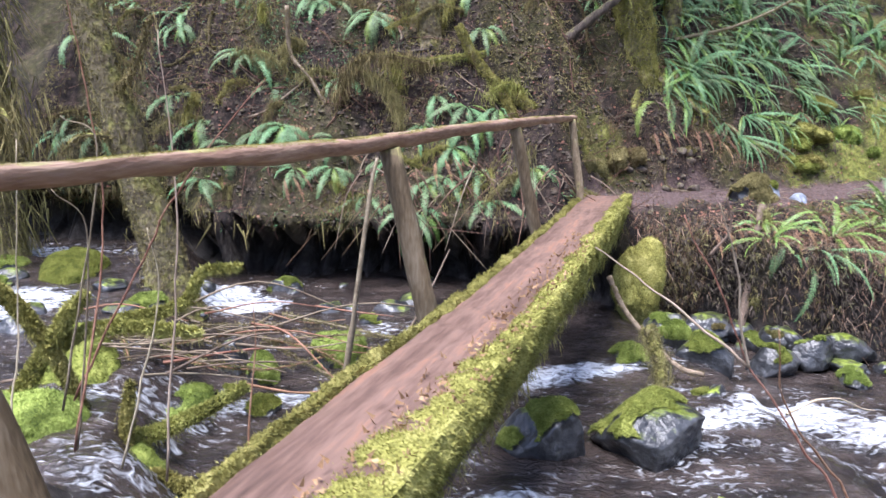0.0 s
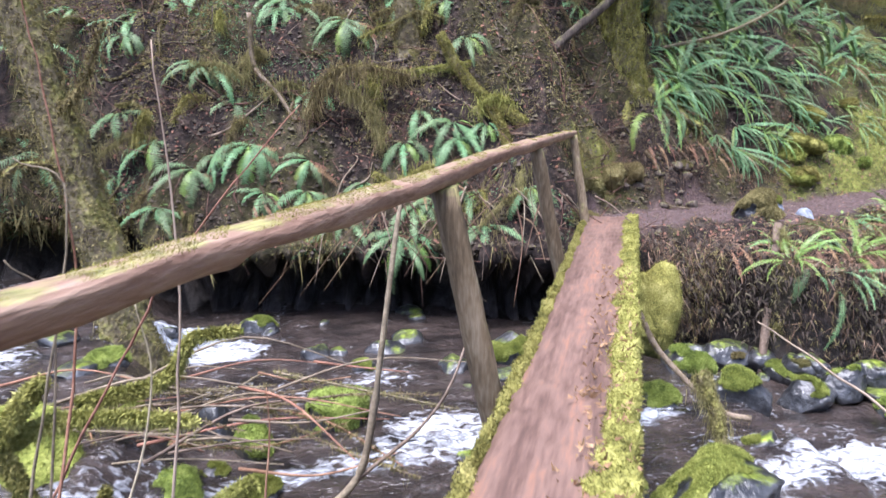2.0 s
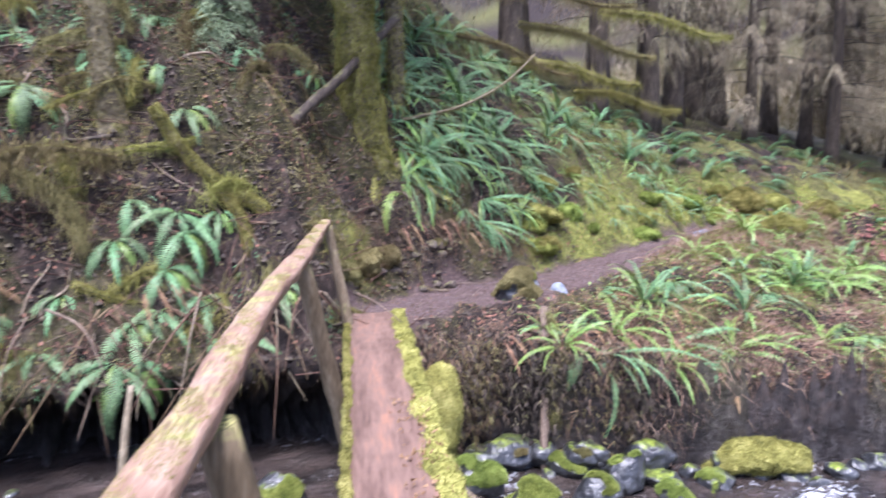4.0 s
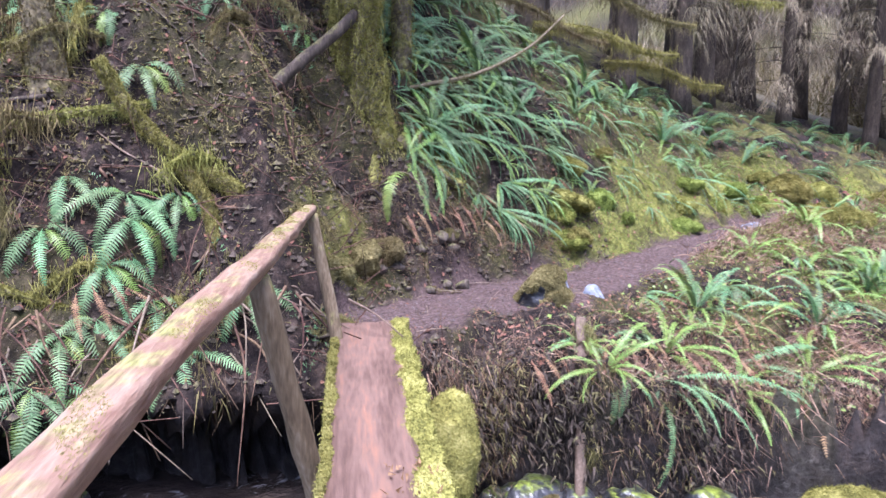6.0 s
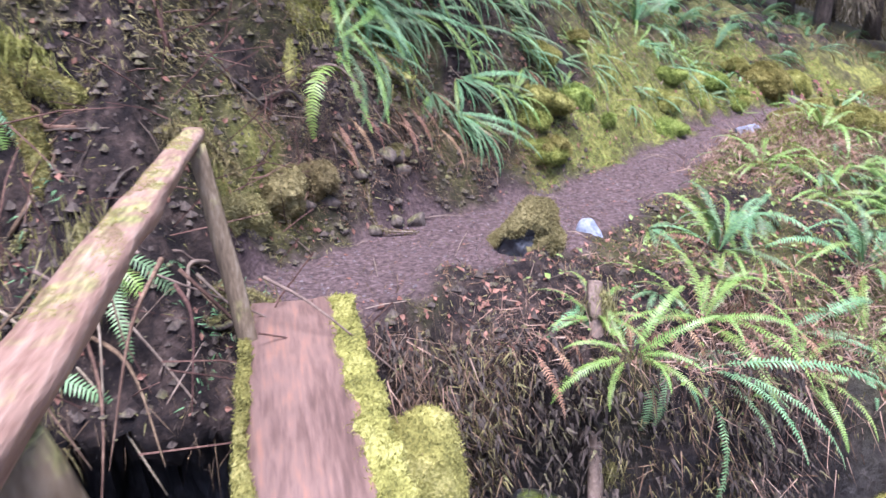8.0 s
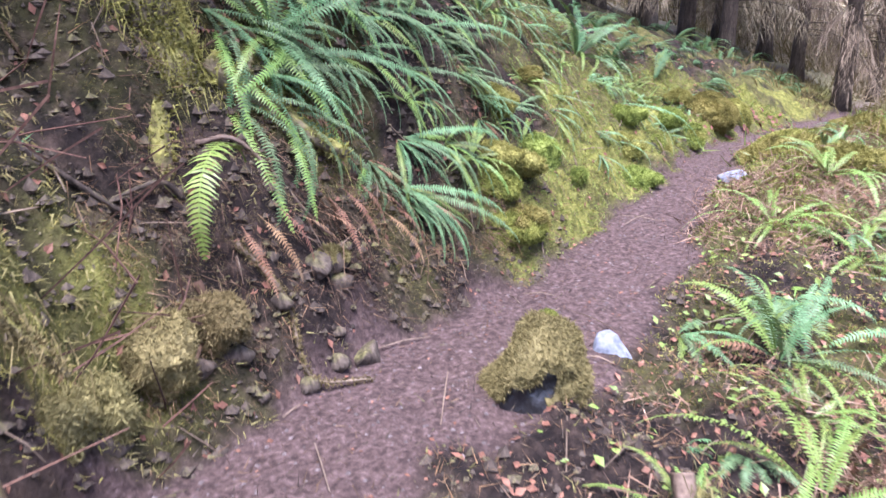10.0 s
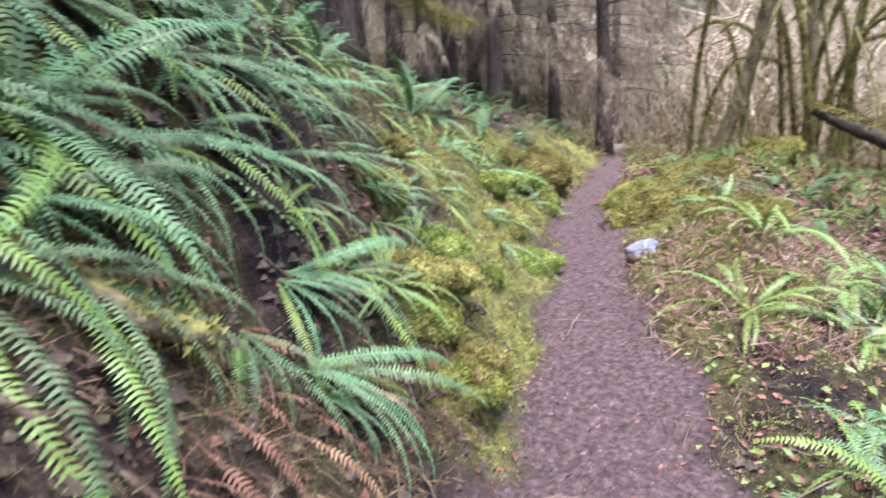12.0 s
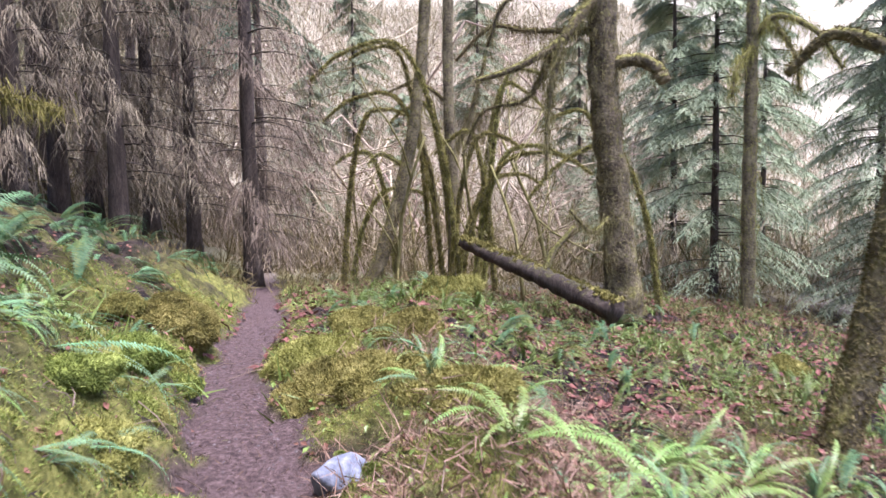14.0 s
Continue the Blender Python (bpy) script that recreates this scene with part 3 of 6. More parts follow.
def build_bridge():
    bridge = thing("log_footbridge", (0, 0, 0), "hewn log footbridge with mossy flanks and a rough wooden handrail", "footbridge")
    rng = np.random.RandomState(4)
    # the round of the log, its top hewn flat
    g = Geo()
    n, sides = 150, 22
    v, f = [], []
    for i in range(n):
        a = -4.4 + 8.6 * i / (n - 1)
        zt = log_top(a)
        wide = 0.235 + 0.012 * noise.noise(Vector((a * 1.7, 0, 0)))
        for k in range(sides):
            w = 2 * math.pi * k / sides
            c, s = math.cos(w), math.sin(w)
            x, z = c * wide, s * 0.24
            if z > 0.13:
                z = 0.13
            q = on_log(a, x, 0)
            d = noise.noise(Vector((a * 4, c * 2, s * 2))) * 0.022 + noise.noise(Vector((a * 13, c * 5, s * 5))) * 0.008
            top = z >= 0.13
            v.append(on_log(a, x + (0 if top else c * d), zt - 0.165 + z + (d * 0.25 if top else s * d) - (0.004 if top else 0)))
    for i in range(n - 1):
        for k in range(sides):
            k2 = (k + 1) % sides
            f.append((i * sides + k, i * sides + k2, (i + 1) * sides + k2, (i + 1) * sides + k))
    f.append(tuple(range(sides - 1, -1, -1)))
    f.append(tuple((n - 1) * sides + k for k in range(sides)))
    part("log", v, f, M_BARK, bridge, "dark weathered log")
    # the trodden tread: worn hollow along its middle, checks along the grain
    v, f = [], []
    n, m = 260, 22
    for i in range(n):
        a = -4.4 + 8.58 * i / (n - 1)
        for k in range(m):
            c = -0.212 + 0.424 * k / (m - 1)
            worn = -0.01 * math.exp(-(c / 0.1) ** 2)
            d = 0.009 * noise.noise(Vector((a * 2.2, c * 26, 1))) + 0.008 * noise.noise(Vector((a * 9, c * 9, 4)))
            lip = -0.02 * max(0, (abs(c) - 0.185) / 0.025)
            v.append(on_log(a, c, log_top(a) + worn + d + lip + 0.004))
    for i in range(n - 1):
        for k in range(m - 1):
            f.append((i * m + k, i * m + k + 1, (i + 1) * m + k + 1, (i + 1) * m + k))
    part("tread", v, f, M_WOOD, bridge, "worn reddish brown hewn tread")
    # moss along both edges, thick on the right flank
    for side, lo, hi in ((1, 0.128, 0.262), (-1, 0.19, 0.232)):
        v, f = [], []
        n, m = 330, 16
        for i in range(n):
            a = -4.35 + 8.5 * i / (n - 1)
            cover = 0.5 + 0.5 * noise.noise(Vector((a * 1.1, side * 3, 7)))
            edge_in = lo + (0.05 if side > 0 else 0.035) * noise.noise(Vector((a * 3.1, side, 2))) + 0.03 * noise.noise(Vector((a * 11, side, 5))) - (0.03 if side > 0 and a < -0.8 else 0.0) * cover
            if side > 0 and a < -0.9:
                edge_in -= 0.09 * min(1, (-0.9 - a) / 1.2)
            if side < 0 and a < 0:
                edge_in += 0.028 * min(1, -a)
            deep = (0.26 + 0.08 * cover) if side > 0 else 0.05 + 0.05 * cover
            for k in range(m):
                t = k / (m - 1)
                if t < 0.4:
                    c, z = edge_in + (hi - edge_in) * (t / 0.4), 0.018 * math.sin(t / 0.4 * math.pi * 0.5)
                else:
                    s = (t - 0.4) / 0.6
                    c, z = hi + 0.012 * math.sin(s * math.pi) - 0.07 * s * s, 0.018 - deep * s
                b = (0.028 if side > 0 else 0.016) * noise.noise(Vector((a * 7, t * 4, side * 5))) + 0.014 * noise.noise(Vector((a * 27, t * 14, side)))
                fade = min(1.0, t / 0.12)
                v.append(on_log(a, side * (c + b * fade), log_top(a) + z + b * fade + 0.004 - 0.022 * (1 - fade)))
        for i in range(n - 1):
            for k in range(m - 1):
                q = (i * m + k, i * m + k + 1, (i + 1) * m + k + 1, (i + 1) * m + k)
                f.append(q if side > 0 else q[::-1])
        g = Geo()
        p, nn = sample_mesh(v, f, 60000 if side > 0 else 26000, rng)
        tv, tf = tufts(p, -nn if nn[:, 2].mean() < 0 else nn, 0.015, 2, rng, 0.15, 0.16)
        g.add(v, f)
        g.add(tv, tf)
        if side > 0:
            low = [q for q in range(len(v)) if q % m >= m - 3 and (q // m) % 2 == 0]
            base = np.array([tuple(v[q]) for q in low])
            tv, tf = tufts(base, np.tile((0.2, 0, -0.5), (len(base), 1)), 0.06, 7, rng, 1.2, 0.035, 0.45)
            g.add(tv, tf)
        g.part("moss_edge", M_MOSS, bridge, "shaggy yellow-green moss along the edge", False)
    # leaf scraps and rotten wood caught in the moss
    n = 600
    a, c = -3.6 + 5.6 * rng.rand(n) ** 1.3, 0.02 + 0.24 * rng.rand(n) ** 0.7
    base = np.array([tuple(on_log(x, y, log_top(x) + 0.016)) for x, y in zip(a, c)])
    tv, tf = tufts(base, np.tile((0, 0, 0.3), (n, 1)), 0.03, 2, rng, 0, 0.22, 0.8)
    part("moss_litter", tv, tf, M_LEAF, bridge, "reddish leaf scraps in the moss", False)
    # the rail: one crooked pole with a flat, mossy upper face and a notch
    pts = [(-2.08, -2.1, 1.02), (-1.27, 0.3, 1.01), (-1.02, 1.15, 0.99), (-0.75, 2.0, 0.96), (-0.43, 3.0, 0.92), (-0.275, 3.4, 0.912), (0.12, 4.5, 0.905), (0.54, 5.51, 0.895), (0.96, 6.6, 0.87), (1.36, 7.66, 0.835)]
    ln = spline(pts, 16)
    rad = [float(np.interp(p.y, [-2, 1.4, 1.95, 2.1, 3.4, 5.5, 7.7], [0.034, 0.036, 0.041, 0.048, 0.05, 0.05, 0.038])) for p in ln]
    v, f = tube(ln, rad, 16, 0.2, 2.0, 0.4, 4.0)
    for k, q in enumerate(v):
        c = ln[k // 16] if k // 16 < len(ln) else ln[-1]
        q.x, q.y = q.x + (q.x - c.x) * 0.16, q.y + (q.y - c.y) * 0.16
        if q.z > c.z + 0.018:
            q.z = c.z + 0.018 + 0.3 * (q.z - c.z - 0.018)
        if q.z < c.z and 2.02 < q.y < 2.5:
            q.z += (c.z - q.z) * 0.55 * (1 - (q.y - 2.02) / 0.48)
        q.z += 0.006 * noise.noise(Vector((q.x * 9, q.y * 2.5, 3)))
    part("handrail", v, f, M_RAIL, bridge, "peeled reddish pole, notched and lightly mossed")
    p, nn = sample_mesh(v, f, 120000, rng, lambda p, q: (q[:, 2] > 0.75) & (fbm(p[:, 0] * 14, p[:, 1] * 5, 71) > -0.02 + 0.2 * (p[:, 1] > 3.6)))
    tv, tf = tufts(p, nn, 0.004, 3, rng, 0, 0.16)
    part("rail_moss", tv, tf, M_MOSS, bridge, "thin yellow moss on the rail", False)
    # four split posts spiked to the log's flank
    for top, foot, r in (((-0.98, 1.22, 0.95), (-0.72, 1.34, -0.24), 0.045), ((-0.24, 3.42, 0.87), (0.035, 3.47, -0.42), 0.06), ((0.55, 5.5, 0.85), (0.82, 5.62, -0.3), 0.05), ((1.31, 7.45, 0.82), (1.42, 7.2, -0.2), 0.042)):
        a, b = Vector(top), Vector(foot)
        ln = [a.lerp(b, t / 14) for t in range(15)]
        v, f = tube(ln, [r * (0.92 + 0.16 * t / 14) for t in range(15)], 10, 0.22, r * 90, 0.75, 5.0)
        part("post", v, f, M_POST, bridge, "split timber post")
    return bridge


build_bridge()


# ---- stones ----
def boulder(name, at, size, turn=0.0, moss=0.5, label="", mat=None, seed=0, group="creek stones", moss_mat=None, flat=0.0, tuft=0.014, lump=0.16):
    """A stone of noise-broken facets, sunk in its bed, with a cushion of moss over part of its top."""
    rng = np.random.RandomState(seed + 11)
    bm = bmesh.new()
    bmesh.ops.create_icosphere(bm, subdivisions=4 if max(size) > 0.16 else (3 if max(size) > 0.1 else 2), radius=1)
    planes = [(Vector(rng.normal(size=3)).normalized(), 0.5 + 0.35 * rng.rand()) for _ in range(14)]
    if flat:
        planes.append((Vector((0.1, 0.05, 1)).normalized(), flat))
    off = Vector((seed * 3.7, seed * 1.3, 0))
    c, s = math.cos(turn), math.sin(turn)
    for v in bm.verts:
        p = v.co.copy()
        for nrm, d in planes:
            e = p.dot(nrm) - d
            if e > 0:
                p -= nrm * e * 0.85
        p *= 1 + lump * noise.noise(p * 1.3 + off) + 0.5 * (lump - 0.16) * noise.noise(p * 3.1 + off) + 0.06 * noise.noise(p * 4 + off) + 0.025 * noise.noise(p * 11 + off)
        q = Vector((p.x * size[0], p.y * size[1], p.z * size[2]))
        v.co = Vector((c * q.x - s * q.y, s * q.x + c * q.y, q.z))
    me = bpy.data.meshes.new(name)
    bm.normal_update()
    V = [v.co.copy() for v in bm.verts]
    N = [v.normal.copy() for v in bm.verts]
    F = [tuple(v.index for v in fc.verts) for fc in bm.faces]
    bm.to_mesh(me)
    bm.free()
    me.materials.append(mat or M_ROCK)
    me.polygons.foreach_set("use_smooth", [True] * len(me.polygons))
    ob = new(name, me)
    ob.location = at
    tagged(ob, label, "stone", group)
    if moss > 0:
        big = max(size)
        val = [N[i].z * 0.75 + 1.0 * noise.noise(V[i] * (1.6 / big) + off) + (moss - 0.75) * 1.6 for i in range(len(V))]
        lift = [V[i] + N[i] * (0.006 + 0.05 * min(1, max(0, val[i]) * 2) * min(1, big * 2.0)) + N[i] * 0.012 * noise.noise(V[i] * 30) for i in range(len(V))]
        fs = [f for f in F if min(val[i] for i in f) > 0.0]
        if len(fs) > 10:
            used = sorted({i for f in fs for i in f})
            back = {i: k for k, i in enumerate(used)}
            vs, fs = [lift[i] for i in used], [tuple(back[i] for i in f) for f in fs]
            g = Geo()
            g.add(vs, fs)
            p, nn = sample_mesh(vs, fs, int(min(22000, 2500 + 90000 * size[0] * size[1])), rng)
            g.add(*tufts(p, nn, tuft, 3, rng, 0.1, 0.12))
            g.part("moss_cushion", moss_mat or M_MOSSG, ob, "bright moss cushion", False)
    return ob


M_ROCKS = [
    # x, y, z, sizes, moss
    (1.32, 4.12, -1.02, (0.5, 0.34, 0.3), 0.5), (0.66, 4.08, -1.0, (0.25, 0.32, 0.3), 0.5), (0.86, 3.2, -1.12, (0.2, 0.16, 0.14), 0.8), (1.45, 3.35, -1.18, (0.2, 0.16, 0.15), 0.75),
    (-2.35, 4.3, -0.78, (0.46, 0.36, 0.42), 1.1), (-2.25, 3.45, -0.8, (0.5, 0.32, 0.33), 1.2), (-1.7, 3.3, -0.95, (0.4, 0.28, 0.24), 1.2), (-3.1, 3.7, -0.65, (0.45, 0.4, 0.5), 1.2), (-1.72, 4.3, -0.98, (0.27, 0.22, 0.22), 0.9), (-1.36, 4.95, -0.93, (0.15, 0.13, 0.17), 0.85), (-0.85, 5.35, -0.95, (0.24, 0.2, 0.24), 0.9),
    (-3.6, 6.7, -0.75, (0.6, 0.4, 0.35), 0.35), (-3.0, 6.0, -0.9, (0.3, 0.25, 0.2), 0.3), (-4.4, 6.0, -0.7, (0.5, 0.4, 0.3), 0.4), (-1.62, 5.15, -0.95, (0.17, 0.14, 0.2), 0.0),
    (5.6, 5.9, -1.0, (0.4, 0.3, 0.3), 0.9), (2.0, 5.0, -1.22, (0.3, 0.24, 0.2), 0.3), (2.25, 5.75, -1.2, (0.3, 0.26, 0.26), 0.45), (1.6, 5.7, -1.15, (0.26, 0.2, 0.2), 0.45), (2.9, 5.9, -1.25, (0.24, 0.2, 0.18), 0.3),
    (3.3, 6.0, -1.2, (0.25, 0.2, 0.2), 0.3), (0.5, 6.6, -1.1, (0.35, 0.3, 0.3), 0.3), (-0.3, 7.0, -1.05, (0.25, 0.2, 0.14), 0.0), (0.1, 5.9, -1.12, (0.22, 0.17, 0.15), 0.2), (2.1, 6.35, -1.1, (0.28, 0.2, 0.2), 0.4), (-2.7, 5.2, -0.9, (0.3, 0.2, 0.18), 0.25),
]
for k, (x, y, z, size, moss) in enumerate(M_ROCKS):
    boulder("creek_stone", (x, y, z), size, k * 1.3, moss, "wet dark stone with a moss cushion in the creek" if moss > 0.4 else "wet dark stone in the creek, nearly bare", seed=k)
boulder("creek_slab", (4.5, 5.8, -1.3), (0.44, 0.32, 0.28), -0.6, 0.95, "flat slab with yellowish moss lying half in the water", seed=15, moss_mat=M_MOSS, flat=0.6, tuft=0.02)
boulder("mossy_boulder", (1.95, 6.9, -0.82), (0.21, 0.25, 0.6), 0.2, 1.3, "upright boulder coated in thick moss under the bridge end", seed=40, group="", moss_mat=M_MOSS, flat=0.7, tuft=0.018, lump=0.3)
boulder("trailside_stone", (3.4, 7.8, -0.1), (0.36, 0.28, 0.3), 0.4, 0.9, "dark trailside stone capped and draped with olive moss", seed=41, group="", moss_mat=M_MOSSD, tuft=0.018, lump=0.3)
boulder("trailside_stone", (3.92, 7.82, -0.12), (0.16, 0.12, 0.13), 0.2, 0, "small pale blue-grey stone by the path", M_STONE, 42, "")
boulder("trailside_stone", (3.6, 8.0, -0.06), (0.2, 0.14, 0.15), 0.6, 0.3, "flat pale stone with a moss patch", M_STONE, 45, "")
boulder("trailside_stone", (6.92, 8.7, 0.12), (0.2, 0.17, 0.14), 1.9, 0.15, "blue-grey stone at the edge of the path", M_STONE, 43, "")


# ---- ferns ----
def frond_mesh(name, length, rise, fall, mat, seed, pairs=38, wide=0.05, curl=0.0, early=False, fill=0.4):
    """One arching frond along +x: a rachis and pairs of pointed leaflets."""
    rng = np.random.RandomState(seed)
    v, f = [], []
    pos, ang = Vector((0, 0, 0)), radians(rise)
    seg = length / (pairs + 5)
    side = 0.0
    pts = []
    for i in range(pairs + 6):
        t = i / (pairs + 5)
        pts.append((pos.copy(), ang, side))
        ang -= radians(rise + fall) / (pairs + 5) * ((1.7 - 1.4 * t) if early else (0.5 + t))
        side += curl / (pairs + 5)
        pos += Vector((math.cos(ang) * math.cos(side), math.cos(ang) * math.sin(side), math.sin(ang))) * seg
    for i in range(len(pts) - 1):
        p, q = pts[i][0], pts[i + 1][0]
        r = 0.005 * (1 - 0.8 * i / len(pts))
        k = len(v)
        v += [p + Vector((0, r, 0)), p - Vector((0, r, 0)), q - Vector((0, r, 0)), q + Vector((0, r, 0))]
        f.append((k, k + 1, k + 2, k + 3))
    for i in range(4, len(pts) - 1):
        p, a, sd = pts[i]
        t = (i - 4) / (len(pts) - 5)
        ln = wide * min(1, 0.45 + t * 2.4) * (1 - t ** 2.2) ** 0.8 + 0.006
        d = Vector((math.cos(a) * math.cos(sd), math.cos(a) * math.sin(sd), math.sin(a)))
        for sg in (1, -1):
            lat = Vector((-math.sin(sd), math.cos(sd), 0)) * sg
            up = d.cross(lat) * sg
            o = (lat * 0.95 + d * (0.28 + 0.1 * rng.rand()) + up * (0.12 - 0.35 * rng.rand())).normalized()
            l = ln * (0.85 + 0.3 * rng.rand())
            w = seg * fill
            k = len(v)
            tip = p + o * l - Vector((0, 0, 0.18 * l))
            v += [p - d * w * 0.7, p + d * w * 0.8, p + o * l * 0.55 + d * w * 0.75, tip, p + o * l * 0.5 - d * w * 0.55]
            f += [(k, k + 1, k + 2, k + 4), (k + 4, k + 2, k + 3)]
    return mesh_data(name, [tuple(q) for q in v], f, mat, False)


FRONDS = [frond_mesh("frond", 0.85, 62, 35, M_FERN, 1), frond_mesh("frond", 0.8, 48, 48, M_FERN, 2, curl=0.5), frond_mesh("frond", 0.9, 70, 60, M_FERN, 3, curl=-0.5), frond_mesh("frond", 0.78, 40, 25, M_FERN, 4, wide=0.046)]
FRONDS_Y = [frond_mesh("frond", 0.8, 55, 40, M_FERNY, 5, curl=0.3), frond_mesh("frond", 0.85, 45, 50, M_FERNY, 6, curl=-0.4), frond_mesh("frond", 0.75, 62, 30, M_FERNY, 7)]
FROND_DEAD = frond_mesh("dead_frond", 0.7, 5, 70, M_DEADF, 8, 22, 0.05, 0.4)


def fern(kinds, count, dead, seed, lean=0.0, label="", spread=6.283, face=-1.57):
    """A sword fern: fronds round one crown, withered ones hanging below."""
    rng = np.random.RandomState(seed)
    ob = thing("sword_fern", (0, 0, 0), label, "fern", "sword ferns")
    for i in range(count + dead):
        gone = i >= count
        me = FROND_DEAD if gone else kinds[rng.randint(len(kinds))]
        fr = new("dead_frond" if gone else "frond", me)
        fr.parent = ob
        if gone:
            fr["label"] = "withered brown frond"
        a = face + spread * ((i + 0.8 * rng.rand()) / count - 0.5)
        s = 0.7 + 0.45 * rng.rand()
        fr.matrix_local = pose(0, 0, 0.01 * (i % 3), 0, 0, math.degrees(a)) @ pose(0.01, 0, 0, rng.normal() * 14, rng.normal() * 12 + lean, 0) @ Matrix.Diagonal((s, s, s, 1))
    return ob


FRONDS_B = [frond_mesh("frond", 0.72, 55, 75, M_FERN, 21, 27, 0.078, 0.2, True), frond_mesh("frond", 0.66, 40, 80, M_FERN, 22, 26, 0.072, 0.5, True), frond_mesh("frond", 0.75, 65, 78, M_FERN, 23, 28, 0.075, -0.5, True), frond_mesh("frond", 0.6, 45, 70, M_FERNY, 24, 25, 0.07, -0.2, True), frond_mesh("frond", 0.68, 30, 60, M_FERN, 25, 27, 0.07)]
FRONDS_L = [frond_mesh("frond", 1.05, 20, 52, M_FERN, 31, 50, 0.05, 0.3), frond_mesh("frond", 0.9, 12, 60, M_FERN, 32, 44, 0.052, -0.4), frond_mesh("frond", 1.1, 30, 62, M_FERN, 33, 52, 0.048, 0.1), frond_mesh("frond", 0.85, 15, 45, M_FERNY, 34, 42, 0.046, 0.4), frond_mesh("frond", 0.7, 5, 55, M_FERN, 35, 36, 0.045, -0.1)]
FERN_KINDS = [
    fern(FRONDS_B, 9, 2, 1, 8, "green sword fern with arching fronds", 4.0), fern(FRONDS_B, 7, 2, 2, 18, "green sword fern with drooping fronds", 2.6),
    fern(FRONDS + FRONDS_Y, 16, 4, 3, 0, "sword fern of mixed green fronds, some withered"), fern(FRONDS_Y, 12, 3, 4, 4, "yellow-green sword fern with thin fronds"),
    fern(FRONDS_L, 8, 4, 5, 14, "green sword fern hanging down a bank", 1.5, -0.95), fern(FRONDS_L, 9, 4, 6, 10, "dense sword fern hanging down a slope", 1.3, -0.85),
]
KIND_USED = [False] * 6
FAR_FERNS = []


def plant(kind, x, y, size=1.0, turn=0.0, z=None, tilt=0.5):
    """Sets a fern on the ground, leaned part of the way with the slope."""
    if x > 8.3:
        FAR_FERNS.append((kind, x, y, size, turn, tilt))
        return None
    nrm = ground_normal(x, y, 0.2)
    up = Vector((0, 0, 1)).lerp(nrm, tilt).normalized()
    zz = ground_z(x, y) - 0.02 if z is None else z
    y += float(overhang(x, y, zz))
    m = Matrix.Translation((x, y, zz)) @ Vector((0, 0, 1)).rotation_difference(up).to_matrix().to_4x4() @ pose(0, 0, 0, 0, 0, turn) @ Matrix.Diagonal((size, size, size, 1))
    if not KIND_USED[kind]:
        KIND_USED[kind] = True
        FERN_KINDS[kind].matrix_basis = m
        return FERN_KINDS[kind]
    src = FERN_KINDS[kind]
    ob = src.copy()
    scene.collection.objects.link(ob)
    for c in src.children:
        d = c.copy()
        scene.collection.objects.link(d)
        d.parent = ob
    ob.matrix_basis = m
    return ob


frng = np.random.RandomState(77)
# the wall of ferns above the path
for i in range(175):
    x = 2.75 + 8.5 * frng.rand() ** 1.5
    u = 0.75 + 2.3 * frng.rand() + 0.5 * float(np.interp(x, [4.4, 5.2], [0, 1]))
    plant([4, 5, 5, 4, 2][i % 5], x, float(path_y(x) + path_half(x)) + u, (0.62 + 0.36 * frng.rand()) * float(np.interp(x, [4.5, 6.5], [1, 0.8])), frng.normal() * 17 + 8)
for i in range(26):
    x = 2.9 + 2.2 * frng.rand()
    plant(4 + i % 2, x, float(path_y(x) + path_half(x)) + 0.5 + 0.75 * frng.rand(), 0.5 + 0.3 * frng.rand(), frng.normal() * 20 + 8)
# the bank across the creek
for x, y, k, s, t in ((-1.9, 8.5, 0, 1.0, 0), (-1.3, 8.3, 1, 0.9, 10), (-2.9, 8.7, 4, 1.1, -20), (-3.4, 9.1, 0, 1.1, 30), (-2.4, 9.2, 4, 1.0, 0), (-0.9, 9.3, 1, 0.9, -30), (0.25, 8.45, 4, 0.95, 0), (0.35, 8.15, 4, 0.9, 20), (0.0, 8.1, 4, 0.7, -10), (-0.1, 8.6, 1, 0.8, 40), (-4.0, 8.6, 4, 1.2, 0), (-4.6, 9.4, 0, 1.1, 50), (0.9, 9.9, 1, 0.8, 0), (-1.6, 9.9, 0, 1.0, 20), (-3.0, 10.2, 0, 1.0, 80), (-0.7, 8.35, 5, 0.7, 0), (1.9, 9.7, 0, 0.7, 0), (-1.0, 10.6, 2, 1.0, 0), (0.4, 10.8, 0, 1.0, 0)):
    plant(int(abs(x * 10)) % 2, x, y, s, t)
for i in range(62):
    x = -4.8 + 5.9 * frng.rand()
    plant((0, 1, 1)[i % 3], x, float(far_edge(x)) + 0.12 + 2.9 * frng.rand(), 0.6 + 0.4 * frng.rand(), 28 * frng.normal())
